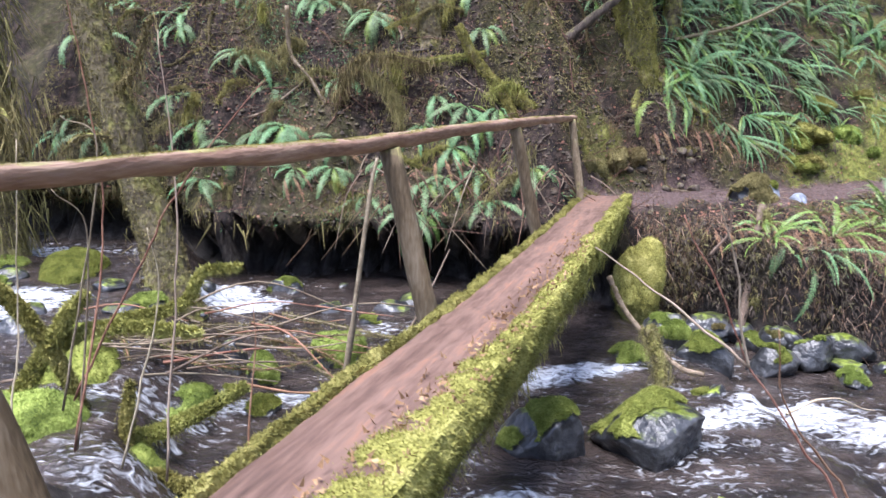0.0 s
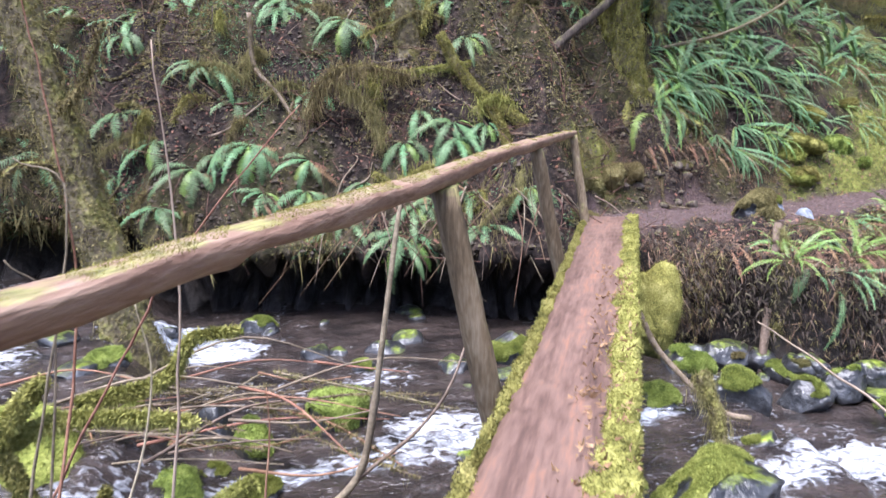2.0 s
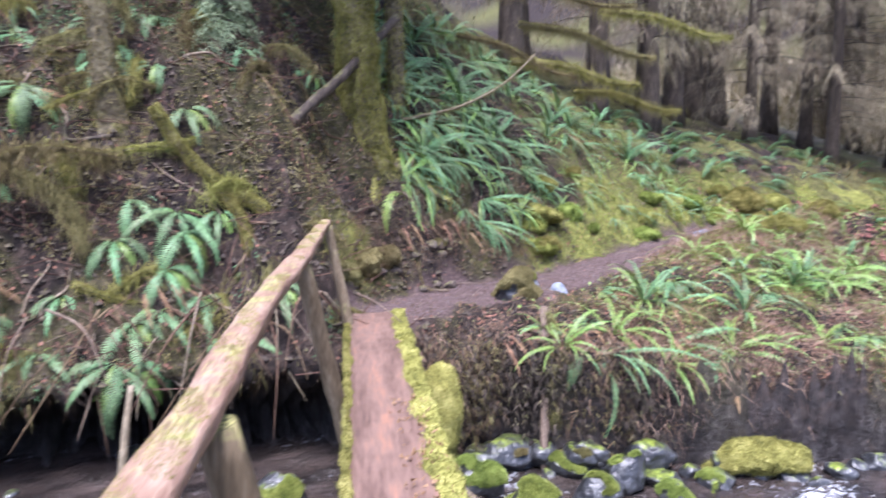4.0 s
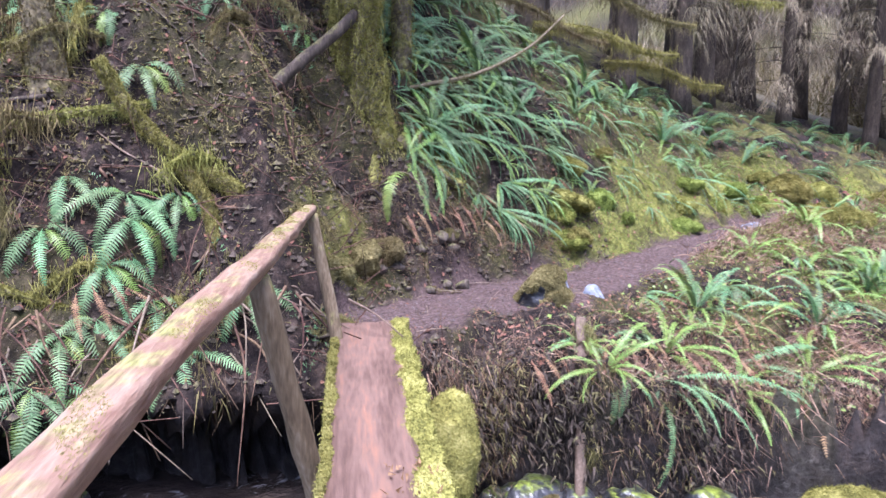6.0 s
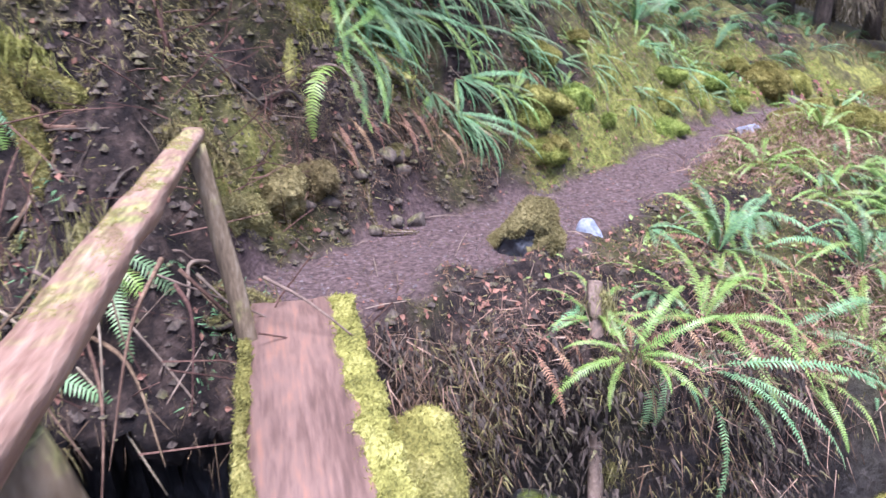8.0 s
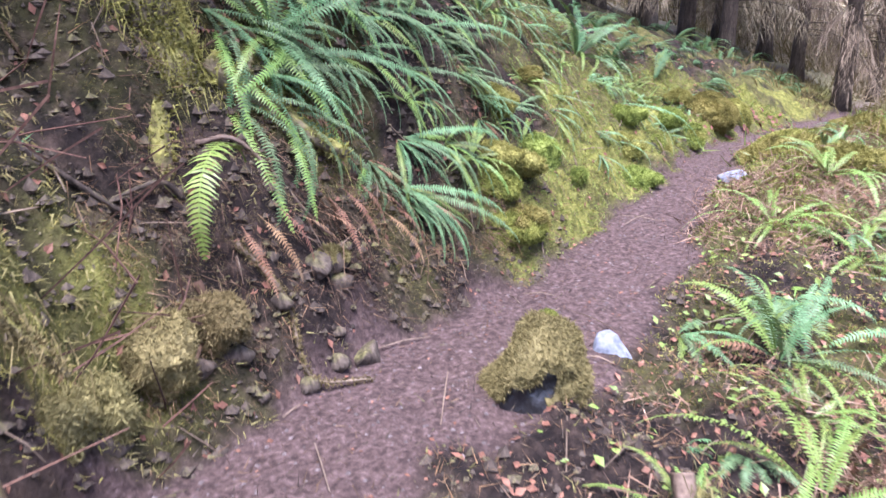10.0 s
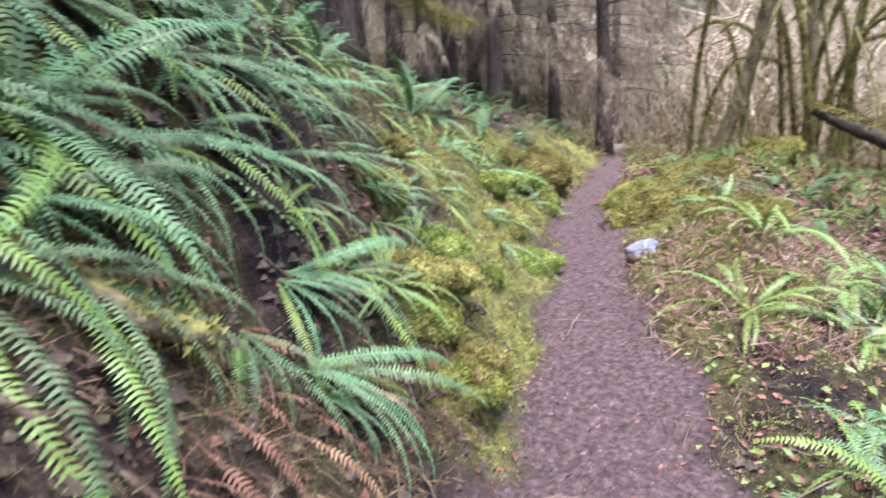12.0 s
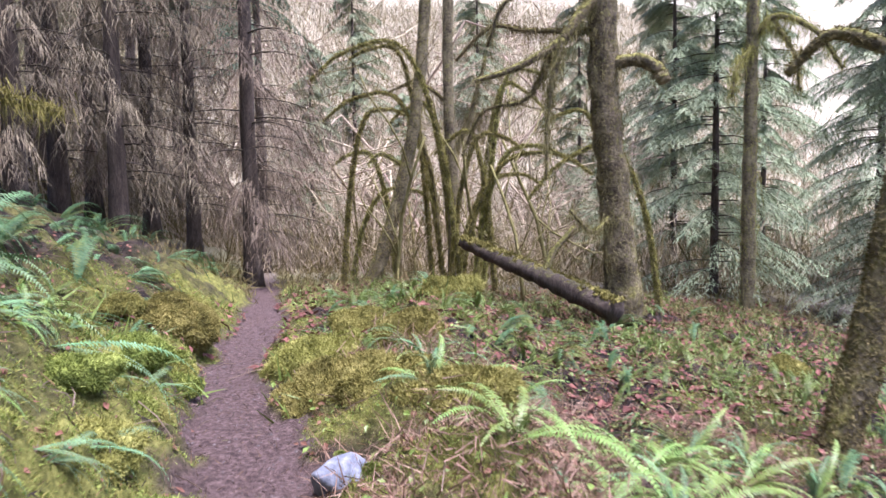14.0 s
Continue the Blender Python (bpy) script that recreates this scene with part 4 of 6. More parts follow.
# the low ground between path and creek
for x, y, k, s, t in ((3.75, 6.75, 3, 0.85, 0), (3.45, 6.55, 5, 0.9, -20), (4.3, 6.6, 5, 0.9, 20), (4.6, 7.3, 2, 0.8, 0), (4.9, 6.4, 3, 0.9, 40), (5.2, 7.5, 0, 0.75, 0), (5.5, 6.8, 2, 0.9, 90), (6.2, 7.5, 3, 0.8, 10), (5.9, 6.2, 3, 0.9, 0), (7.0, 7.3, 2, 0.7, 30), (4.4, 7.75, 0, 0.6, 60)):
    plant(k, x, y, s, t)
for i in range(34):
    x = 3.0 + 4.2 * frng.rand()
    y = float(far_edge(x)) + 0.1 + (float(path_y(x) - path_half(x)) - float(far_edge(x)) - 0.5) * frng.rand() ** 1.2
    plant((1, 3, 1, 0)[i % 4], x, y, 0.42 + 0.35 * frng.rand(), 35 * frng.normal())
for i in range(330):
    x = 6.6 + 10 * frng.rand()
    y = 3.6 + frng.rand() * (float(path_y(x)) - 4.4)
    plant([3, 2, 3, 3, 1][i % 5], x, y, 0.42 + 0.4 * frng.rand(), 360 * frng.rand())
for i in range(64):
    x = 7.2 + 11 * frng.rand()
    plant([1, 5, 2, 0][i % 4], x, float(path_y(x)) + 0.75 + 3.5 * frng.rand(), 0.7 + 0.4 * frng.rand(), 30 * frng.normal())
# small ones low on the mossy edge
for i in range(46):
    x = 3.6 + 5.5 * frng.rand()
    plant([4, 5, 3, 5][i % 4], x, float(path_y(x) + path_half(x)) + 0.22 + 0.9 * frng.rand(), 0.3 + 0.25 * frng.rand(), 30 * frng.normal() + 10)

# the ferns further off stand too close to be told apart
SHEETS = {}
for kind, x, y, size, turn, tilt in FAR_FERNS:
    nrm = ground_normal(x, y, 0.2)
    up = Vector((0, 0, 1)).lerp(nrm, tilt).normalized()
    m = Matrix.Translation((x, y, ground_z(x, y) - 0.02)) @ Vector((0, 0, 1)).rotation_difference(up).to_matrix().to_4x4() @ pose(0, 0, 0, 0, 0, turn) @ Matrix.Diagonal((size, size, size, 1))
    for c in FERN_KINDS[kind].children:
        w = np.array(m @ c.matrix_local)
        if c.data.name not in SHEETS:
            co = np.empty(len(c.data.vertices) * 3)
            c.data.vertices.foreach_get("co", co)
            SHEETS[c.data.name] = (co.reshape(-1, 3), [tuple(p.vertices) for p in c.data.polygons], c.data.materials[0].name, [])
        SHEETS[c.data.name][3].append(w)
for mat in (M_FERN, M_FERNY, M_DEADF):
    vs, fs, k = [], [], 0
    for co, polys, name, mats in SHEETS.values():
        if name != mat.name:
            continue
        for w in mats:
            vs.append(co @ w[:3, :3].T + w[:3, 3])
            fs.extend([[i + k for i in q] for q in polys])
            k += len(co)
    if vs:
        tagged(part("fern_thicket", np.concatenate(vs), fs, mat, None, "", False), "low ferns crowding the forest floor past the bend", "ferns", kind="stuff")


# ---- limbs, trees ----
def moss_on(v, f, count, rng, size=0.022, hang=0.0, hang_count=0, up=-2.0):
    """Tufts over a limb's skin, and strands that hang from its underside."""
    g = Geo()
    p, nn = sample_mesh(v, f, count, rng, (lambda p, q: q[:, 2] > up) if up > -1 else None)
    g.add(*tufts(p, nn, size, 2, rng, 0.1, 0.2))
    if hang_count:
        p, nn = sample_mesh(v, f, hang_count, rng, lambda p, q: q[:, 2] < 0.4)
        g.add(*tufts(p, np.tile((0.0, 0.0, -1.0), (len(p), 1)), hang, 3, rng, 0.8, 0.02, 0.5))
    return g


def branch(name, label, pts, r0, r1, mat=None, moss_mat=None, density=900, hang=0.09, seed=0, group="", category="branch", sides=8, n=10, tuft=0.017):
    """A fallen or leaning limb, shaggy with moss where density is given."""
    rng = np.random.RandomState(seed)
    ln = spline(pts, n)
    k = len(ln) - 1
    v, f = tube(ln, [r0 + (r1 - r0) * i / k for i in range(k + 1)], sides, 0.35, seed * 1.7, 0, 6.0)
    ob = part(name, v, f, mat or M_STICK)
    tagged(ob, label, category, group)
    if density:
        length = sum((ln[i + 1] - ln[i]).length for i in range(k))
        g = moss_on(v, f, int(density * 1.7 * length), rng, tuft, hang * 0.75, int(density * 0.22 * length))
        g.part("moss", moss_mat or M_MOSSD, ob, "shaggy moss", False)
    return ob


def tree(label, pts, r0, r1, mat, moss=0, moss_mat=None, limbs=(), hang=0.1, seed=0, name="tree", flare=1.5, hang_limbs=True, group=""):
    """A trunk with a flared foot, its moss, and limbs given as (points, r0, r1)."""
    rng = np.random.RandomState(seed)
    ob = thing(name, pts[0], label, "tree", group)
    base = Vector(pts[0])
    ln = [p - base for p in spline(pts, 12)]
    k = len(ln) - 1
    total = (ln[-1] - ln[0]).length
    rad = [(r0 + (r1 - r0) * i / k) * (1 + (flare - 1) * math.exp(-(ln[i] - ln[0]).length / 0.35)) for i in range(k + 1)]
    v, f = tube(ln, rad, 18, 0.3, seed * 2.3, 0, 2.6)
    part("trunk", v, f, mat, ob)
    if moss:
        moss_on(v, f, moss * 2, rng, 0.026, hang, moss // 7).part("moss", moss_mat or M_MOSSD, ob, "shaggy moss on the bark", False)
    for j, (lp, a, b) in enumerate(limbs):
        l2 = [p - base for p in spline(lp, 8)]
        m = len(l2) - 1
        v, f = tube(l2, [a + (b - a) * i / m for i in range(m + 1)], 8, 0.35, seed + j, 0, 5.0)
        lo = part("limb", v, f, mat, ob)
        if moss:
            ll = sum((l2[i + 1] - l2[i]).length for i in range(m))
            moss_on(v, f, int(700 * ll), rng, 0.03, hang, int(150 * ll) if hang_limbs else 0).part("limb_moss", moss_mat or M_MOSSD, lo, "", False)
    return ob


# the two mossy trunks at the creek and the big one on the bank
tree("leaning alder trunk coated in olive moss, rooted in the creek", [(-2.5, 6.35, -1.1), (-2.62, 6.4, -0.4), (-2.95, 6.5, 0.9), (-3.25, 6.6, 2.1), (-3.5, 6.7, 3.6), (-3.7, 6.8, 6.5)], 0.17, 0.12, M_MBARK, 9000, M_MOSSD, [([(-2.9, 6.45, 0.7), (-3.15, 6.2, 0.75), (-3.3, 6.1, 0.6)], 0.03, 0.012), ([(-3.0, 6.5, 1.1), (-2.7, 6.3, 1.3), (-2.45, 6.2, 1.75)], 0.025, 0.01)], 0.14, 1, flare=1.9)
BANK_TREES = []
tree("mossy trunk draped in long hanging moss", [(-4.75, 7.3, -0.7), (-4.7, 7.4, 0.6), (-4.8, 7.5, 2.5), (-4.9, 7.6, 6.0)], 0.22, 0.16, M_MBARK, 9000, M_MOSSD, [([(-4.7, 7.3, 1.0), (-4.3, 7.0, 0.9), (-4.1, 6.9, 0.5)], 0.05, 0.02)], 0.35, 2)
BANK_TREES.append(tree("stout trunk with yellow-green moss on the bank above the path", [(2.5, 9.55, 1.0), (2.44, 9.55, 1.6), (2.36, 9.5, 2.4), (2.34, 9.5, 4.0), (2.38, 9.5, 8.0)], 0.24, 0.19, M_MBARK, 42000, M_MOSS, [([(2.75, 9.4, 1.25), (3.05, 9.15, 0.95), (3.25, 9.0, 0.8)], 0.08, 0.03), ([(2.45, 9.35, 1.2), (2.35, 9.05, 0.9), (2.3, 8.9, 0.6)], 0.07, 0.03), ([(3.05, 9.9, 1.4), (3.0, 9.9, 2.2), (3.05, 10.0, 4.5)], 0.12, 0.09)], 0.12, 3, flare=1.45))
BANK_TREES.append(tree("slim mossy trunk rising from the bank", [(-0.2, 9.1, 1.55), (-0.22, 9.15, 2.4), (-0.28, 9.2, 4.0), (-0.3, 9.3, 7.0)], 0.11, 0.08, M_MBARK, 4000, M_MOSSD, (), 0.1, 4))
BANK_TREES.append(tree("dark conifer trunk on the upper bank", [(1.95, 11.2, 2.6), (1.95, 11.2, 4.0), (1.9, 11.2, 9.0)], 0.22, 0.16, M_BARK, 2500, M_MOSSD, (), 0.1, 5))
BANK_TREES.append(tree("dark conifer trunk on the upper bank", [(-2.2, 11.6, 3.2), (-2.2, 11.6, 5.0), (-2.1, 11.6, 9.0)], 0.2, 0.15, M_BARK, 2500, M_MOSSD, (), 0.1, 6))



def boughs(ob, x, y, z0, z1, count, reach, seed):
    """Needled evergreen boughs that hang in tiers from the upper trunk; unseen, added to shade the bank."""
    rng = np.random.RandomState(seed)
    base = ob.location
    wood, T = Geo(), []
    for i in range(count):
        z = z0 + (z1 - z0) * (i + rng.rand()) / count
        a, l = 6.283 * rng.rand(), reach * (0.65 + 0.5 * rng.rand()) * (1 - 0.5 * i / count)
        d = Vector((math.cos(a), math.sin(a), 0))
        pts = [Vector((x, y, z)) - base + d * l * q + Vector((0, 0, 0.1 * l * q - 0.3 * l * q * q)) for q in (0, 0.33, 0.66, 1)]
        wood.add(*tube(pts, [0.035, 0.026, 0.016, 0.006], 5))
        n = 260
        q = 0.12 + 0.88 * rng.rand(n)
        mid = np.array([tuple(pts[0])]) + np.outer(q, np.array([d.x * l, d.y * l, 0]))
        mid[:, 2] += 0.1 * l * q - 0.3 * l * q * q
        off = rng.normal(size=(n, 3)) * np.array([0.26, 0.26, 0.1]) * l * 0.5
        off[:, 2] -= 0.12
        T.append(mid + off)
    wood.part("branchwork", M_BARK, ob)
    P = np.concatenate(T)
    tv, tf = tufts(P, np.tile((0, 0, -0.3), (len(P), 1)), 0.3, 3, rng, 0.3, 0.13, 1.0)
    part("crown", tv, tf, M_NEEDLE, ob, "needled boughs out of view, added to shade the bank", False)


# crowns out of view, added over three trunks to darken the upper bank
for ob, x, y, z0, count, reach, seed in ((BANK_TREES[0], 2.38, 9.5, 5.4, 13, 1.8, 1), (BANK_TREES[2], 1.92, 11.2, 5.6, 20, 2.5, 3), (BANK_TREES[3], -2.15, 11.6, 6.2, 20, 2.4, 4)):
    boughs(ob, x, y, z0, z0 + 3.2, count, reach, seed)

# limbs that lie on the bank
B = "mossy limbs on the bank"
branch("mossy_branch", "long fallen limb thick with yellow-green moss on the bank", [(0.15, 8.72, 1.85), (0.33, 8.62, 1.5), (0.62, 8.5, 1.17), (0.98, 8.35, 0.93), (1.42, 8.25, 0.68)], 0.05, 0.06, M_MBARK, M_MOSS, 5000, 0.07, 21, B)
branch("mossy_branch", "forked limb wrapped in yellow moss, bending down the bank", [(0.62, 8.42, 1.13), (0.77, 8.25, 0.83), (0.79, 8.1, 0.56), (0.7, 8.0, 0.27)], 0.05, 0.038, M_MBARK, M_MOSS, 4600, 0.07, 22, B)
branch("mossy_branch", "level limb with olive moss across the bank", [(-0.5, 8.72, 1.42), (-0.09, 8.7, 1.47), (0.3, 8.68, 1.52), (0.72, 8.75, 1.58)], 0.03, 0.02, M_MBARK, M_MOSS, 2200, 0.1, 23, B)
branch("mossy_branch", "thin mossy limb low on the bank", [(-0.6, 8.05, 0.43), (-0.27, 8.0, 0.27), (0.1, 7.95, 0.18)], 0.022, 0.016, M_MBARK, M_MOSS, 1800, 0.1, 24, B)
branch("mossy_branch", "bent limb with hanging moss on the bank", [(-1.9, 8.9, 2.1), (-1.87, 8.85, 1.55), (-1.6, 8.7, 1.22), (-1.3, 8.45, 0.72), (-1.15, 8.2, 0.3)], 0.028, 0.018, M_STICK, M_MOSSD, 500, 0.1, 25, B)
branch("mossy_branch", "arched limb hung with olive moss", [(-1.3, 8.5, 1.0), (-1.02, 8.5, 1.44), (-0.6, 8.5, 1.5), (-0.2, 8.5, 1.42)], 0.03, 0.02, M_MBARK, M_MOSSD, 2400, 0.22, 26, B)
branch("mossy_branch", "drooping limb hung with olive moss", [(-0.9, 8.5, 1.3), (-0.62, 8.35, 1.1), (-0.5, 8.2, 0.7)], 0.025, 0.015, M_MBARK, M_MOSSD, 2400, 0.2, 27, B)
brg = np.random.RandomState(9)
for i in range(64):
    x = -4.2 + 6.0 * brg.rand()
    y = float(far_edge(x)) + 0.15 + 2.6 * brg.rand() ** 1.3
    z = ground_z(x, y) + 0.05
    a, l = 3.14 * brg.rand(), 0.35 + 0.6 * brg.rand()
    d = Vector((math.cos(a) * l, -abs(math.sin(a)) * l * 0.45, -0.5 * abs(math.sin(a)) * l + 0.1 * brg.rand()))
    o = Vector((x, y, z))
    branch("mossy_branch", "short limb shaggy with hanging olive moss on the bank", [o, o + d * 0.5 + Vector((0, -0.05, 0.12)), o + d + Vector((0, -0.1, 0.0))], 0.018 + 0.012 * brg.rand(), 0.01, M_MBARK, (M_MOSSD, M_MOSSD, M_MOSS)[i % 3], 1700, 0.1 + 0.12 * brg.rand(), 100 + i, B, sides=6, n=6)
for i in range(70):
    x = -3.5 + 6.6 * brg.rand()
    y = (float(far_edge(x)) if x < 1.5 else float(path_y(x) + path_half(x))) + 0.1 + 1.9 * brg.rand()
    a, l = 6.28 * brg.rand(), 0.25 + 0.6 * brg.rand()
    pts = []
    for s in (-0.5, -0.15, 0.2, 0.5):
        px, py = x + math.cos(a) * l * s + 0.06 * brg.normal(), y + math.sin(a) * l * s * 0.6
        pts.append((px, py + float(overhang(px, py, ground_z(px, py))), ground_z(px, py) + 0.015 + 0.03 * brg.rand()))
    branch("bank_root", "dark root creeping over the steep bank", pts, 0.008 + 0.014 * brg.rand(), 0.005, (M_BARK, M_ROOT, M_STICK)[i % 3], M_MOSSD, 500 if i % 5 == 0 else 0, 0.05, 600 + i, "roots on the bank", "root", 6, 5)
branch("fallen_log", "dark bare log leaning on the slope", [(1.08, 8.72, 1.36), (1.5, 8.95, 1.75), (2.15, 9.25, 2.25), (2.9, 9.6, 2.9)], 0.06, 0.05, M_BARK, None, 0, seed=28, category="log")
branch("mossy_branch", "slanting mossy limb over the fern slope", [(3.0, 9.7, 1.75), (3.7, 9.6, 1.9), (4.4, 9.7, 2.2), (5.0, 9.9, 2.6)], 0.02, 0.012, M_STICK, M_MOSSD, 300, 0.1, 29, B)
for k, (p, q, r, d) in enumerate((((5.2, 10.8, 2.6), (7.4, 10.6, 2.3), 0.05, 2200), ((5.6, 11.2, 3.2), (8.0, 10.9, 2.75), 0.05, 2000), ((6.4, 10.9, 2.2), (8.3, 10.6, 1.9), 0.035, 1800), ((5.0, 11.2, 3.6), (7.4, 10.7, 3.5), 0.04, 1800), ((7.2, 11.3, 3.5), (9.4, 10.6, 3.1), 0.05, 2000), ((4.2, 10.6, 2.9), (5.9, 10.2, 2.35), 0.03, 1500))):
    a, b = Vector(p), Vector(q)
    branch("mossy_branch", "dead limb hung with moss above the fern slope", [a, a.lerp(b, 0.4) + Vector((0, 0, 0.08)), a.lerp(b, 0.75) - Vector((0, 0, 0.04)), b], r, r * 0.5, M_MBARK, (M_MOSS, M_MOSSD)[k % 2], d, 0.16, 130 + k, B)

# poles and twigs over the water
T = "twigs over the creek"
branch("dead_sapling", "bent grey dead sapling standing in the creek", [(-1.05, 3.7, -1.15), (-0.98, 4.1, -1.05), (-0.66, 4.1, -0.73), (-0.55, 4.1, -0.3), (-0.52, 4.1, -0.1), (-0.42, 4.15, 0.55), (-0.38, 4.2, 0.75)], 0.026, 0.01, M_STICK, None, 0, seed=31)
branch("twig", "grey side shoot of a dead sapling", [(-0.66, 4.1, -0.73), (-0.34, 4.1, -0.47), (-0.15, 4.12, -0.21), (0.05, 4.6, 0.1)], 0.012, 0.004, M_STICK, None, 0, seed=32, group=T)
def shrub(label, stems, mats, seed):
    """A leafless shrub: one stem after another, each a part."""
    ob = thing("bare_shrub", stems[0][0], label, "shrub")
    for k, p in enumerate(stems):
        ln = [q - Vector(stems[0][0]) for q in spline(p, 8)]
        m = len(ln) - 1
        ln = [q + 0.012 * Vector((noise.noise(q * 9), 0, noise.noise(q * 9 + Vector((5, 0, 0))))) for q in ln]
        v, f = tube(ln, [0.006 - 0.004 * i / m for i in range(m + 1)], 6, 0.3, seed + k, 0, 9)
        part("stem", v, f, mats[k % len(mats)], ob)
    return ob


shrub("pale leafless shrub with reddish lower stems by the water", ([(1.75, 2.2, -0.9), (1.52, 2.4, -0.36), (1.37, 2.4, -0.15), (1.15, 2.4, 0.17), (1.03, 2.4, 0.42), (0.87, 2.4, 0.73)], [(1.15, 2.4, 0.17), (1.1, 2.38, 0.3), (1.05, 2.35, 0.55), (0.95, 2.3, 0.79)], [(1.15, 2.4, 0.17), (0.85, 2.5, 0.4), (0.61, 2.6, 0.57)], [(0.97, 2.4, 0.58), (1.02, 2.38, 0.68), (1.0, 2.37, 0.8)], [(1.8, 2.25, -0.9), (1.5, 2.3, -0.3), (1.2, 2.2, 0.1), (1.12, 2.15, 0.4)], [(1.3, 2.4, -0.02), (1.5, 2.5, 0.0), (1.75, 2.6, -0.1)]), (M_REDTWIG, M_PALE, M_PALE, M_STICK), 40)
shrub("thin leafless shrub stems on the near bank", ([(-1.95, 2.9, -0.4), (-1.9, 3.0, 0.13), (-1.8, 3.0, 0.95)], [(-1.6, 2.8, -0.4), (-1.47, 3.0, 0.5), (-1.47, 3.0, 1.09), (-1.52, 3.0, 1.6)], [(-1.75, 3.0, -0.3), (-1.46, 3.0, 0.85), (-1.6, 3.0, 1.05)], [(-1.25, 2.9, -0.6), (-1.14, 3.0, 0.6), (-1.15, 3.0, 1.4)], [(-1.75, 3.1, -0.3), (-1.35, 3.1, 0.4), (-1.06, 3.0, 0.81), (-0.72, 3.0, 1.2)], [(-1.7, 3.0, -0.5), (-1.54, 3.0, 0.5), (-1.62, 2.9, 0.75)], [(-1.5, 3.0, -0.6), (-1.3, 3.1, 0.2), (-1.32, 3.1, 0.55)], [(-1.05, 3.4, -0.9), (-0.98, 3.5, -0.2), (-0.97, 3.5, 0.05)]), (M_PALE, M_REDTWIG, M_STICK), 50)
N = "mossy limbs by the near bank"
for k, (p, r) in enumerate((([(-2.6, 3.5, 0.3), (-2.35, 3.6, 0.09), (-2.14, 3.6, -0.2), (-2.02, 3.65, -0.6), (-2.0, 3.7, -1.0)], 0.03), ([(-2.3, 3.5, -0.85), (-2.0, 3.55, -0.76), (-1.65, 3.6, -0.74), (-1.35, 3.65, -0.62), (-1.1, 3.7, -0.48)], 0.035), ([(-2.15, 3.7, -0.25), (-1.91, 3.65, -0.13), (-1.6, 3.6, -0.1), (-1.3, 3.6, -0.13)], 0.022), ([(-2.3, 3.5, -0.5), (-2.2, 3.6, -0.3), (-1.98, 3.6, 0.0), (-1.9, 3.6, 0.08)], 0.035), ([(-2.0, 3.4, -0.95), (-1.6, 3.35, -0.85), (-1.3, 3.3, -0.88), (-1.05, 3.35, -0.95)], 0.04), ([(-1.72, 3.5, -0.75), (-1.7, 3.52, -0.55), (-1.68, 3.55, -0.4)], 0.02), ([(-1.05, 3.5, -0.8), (-0.95, 3.45, -0.68), (-0.85, 3.4, -0.75)], 0.02), ([(-1.95, 4.0, -0.2), (-1.55, 4.0, -0.1), (-1.4, 4.0, 0.1), (-1.2, 4.05, 0.12)], 0.02), ([(-2.5, 3.2, -0.8), (-2.2, 3.1, -0.7), (-1.85, 3.1, -0.75)], 0.05))):
    branch("mossy_branch", "low limb padded with bright moss beside the creek", p, r * 1.25, r * 0.6, M_MBARK, M_MOSS, 7500, 0.06, 60 + k, N, tuft=0.02)
trg = np.random.RandomState(12)
for i in range(46):
    x, y = -2.5 + 1.9 * trg.rand(), 4.2 + 0.9 * trg.rand()
    z, l, a = -0.66 + 0.28 * trg.rand(), 0.5 + 0.9 * trg.rand(), trg.normal() * 0.35
    branch("twig", "fine dead twig caught in a tangle over the creek", [(x - l / 2 * math.cos(a), y - l / 2 * math.sin(a), z - 0.05), (x, y, z + 0.07 * trg.normal()), (x + l / 2 * math.cos(a), y + l / 2 * math.sin(a), z - 0.1 * trg.rand())], 0.006 + 0.006 * trg.rand(), 0.003, (M_REDTWIG, M_STICK, M_STICK)[i % 3], M_MOSSD, 250 if i % 4 == 0 else 0, 0.07, 200 + i, "twig tangle", "twig", 5, 5)
for i in range(40):
    x = -1.0 + 2.6 * trg.rand()
    y0 = float(far_edge(x)) + 0.1
    a, l = trg.normal() * 0.8, 0.6 + 1.1 * trg.rand()
    o = Vector((x, y0 - 0.1 * trg.rand(), 0.35 * trg.rand()))
    d = Vector((math.sin(a) * l * 0.6, -0.35 - 0.3 * trg.rand(), -0.55 * l))
    branch("twig", "bare dead twig hanging down the undercut bank", [o, o + d * 0.45 + Vector((0.05 * trg.normal(), 0, 0.08)), o + d], 0.005 + 0.008 * trg.rand(), 0.003, (M_STICK, M_ROOT, M_ROOT)[i % 3], None, 0, 0, 300 + i, "twigs on the undercut bank", "twig", 5, 5)
branch("dead_pole", "dead pole with a mossy head leaning against the bank", [(2.86, 6.55, -1.35), (2.93, 6.66, -0.85), (3.05, 6.8, -0.45), (3.12, 6.95, -0.1), (3.16, 7.0, 0.0)], 0.035, 0.04, M_STICK, None, 0, seed=33)
branch("mossy_branch", "moss-draped root beside a leaning pole", [(3.15, 6.95, -0.05), (3.2, 6.85, -0.3), (3.12, 6.75, -0.7), (3.0, 6.6, -0.9)], 0.03, 0.02, M_MBARK, M_MOSSD, 3000, 0.14, 34)
branch("twig", "long stick from the bridge end down to the creek", [(1.35, 5.6, -0.35), (1.5, 5.5, -0.65), (1.8, 5.2, -0.95), (2.0, 5.1, -1.0)], 0.022, 0.018, M_STICK, M_MOSSD, 200, 0.08, 35, T)
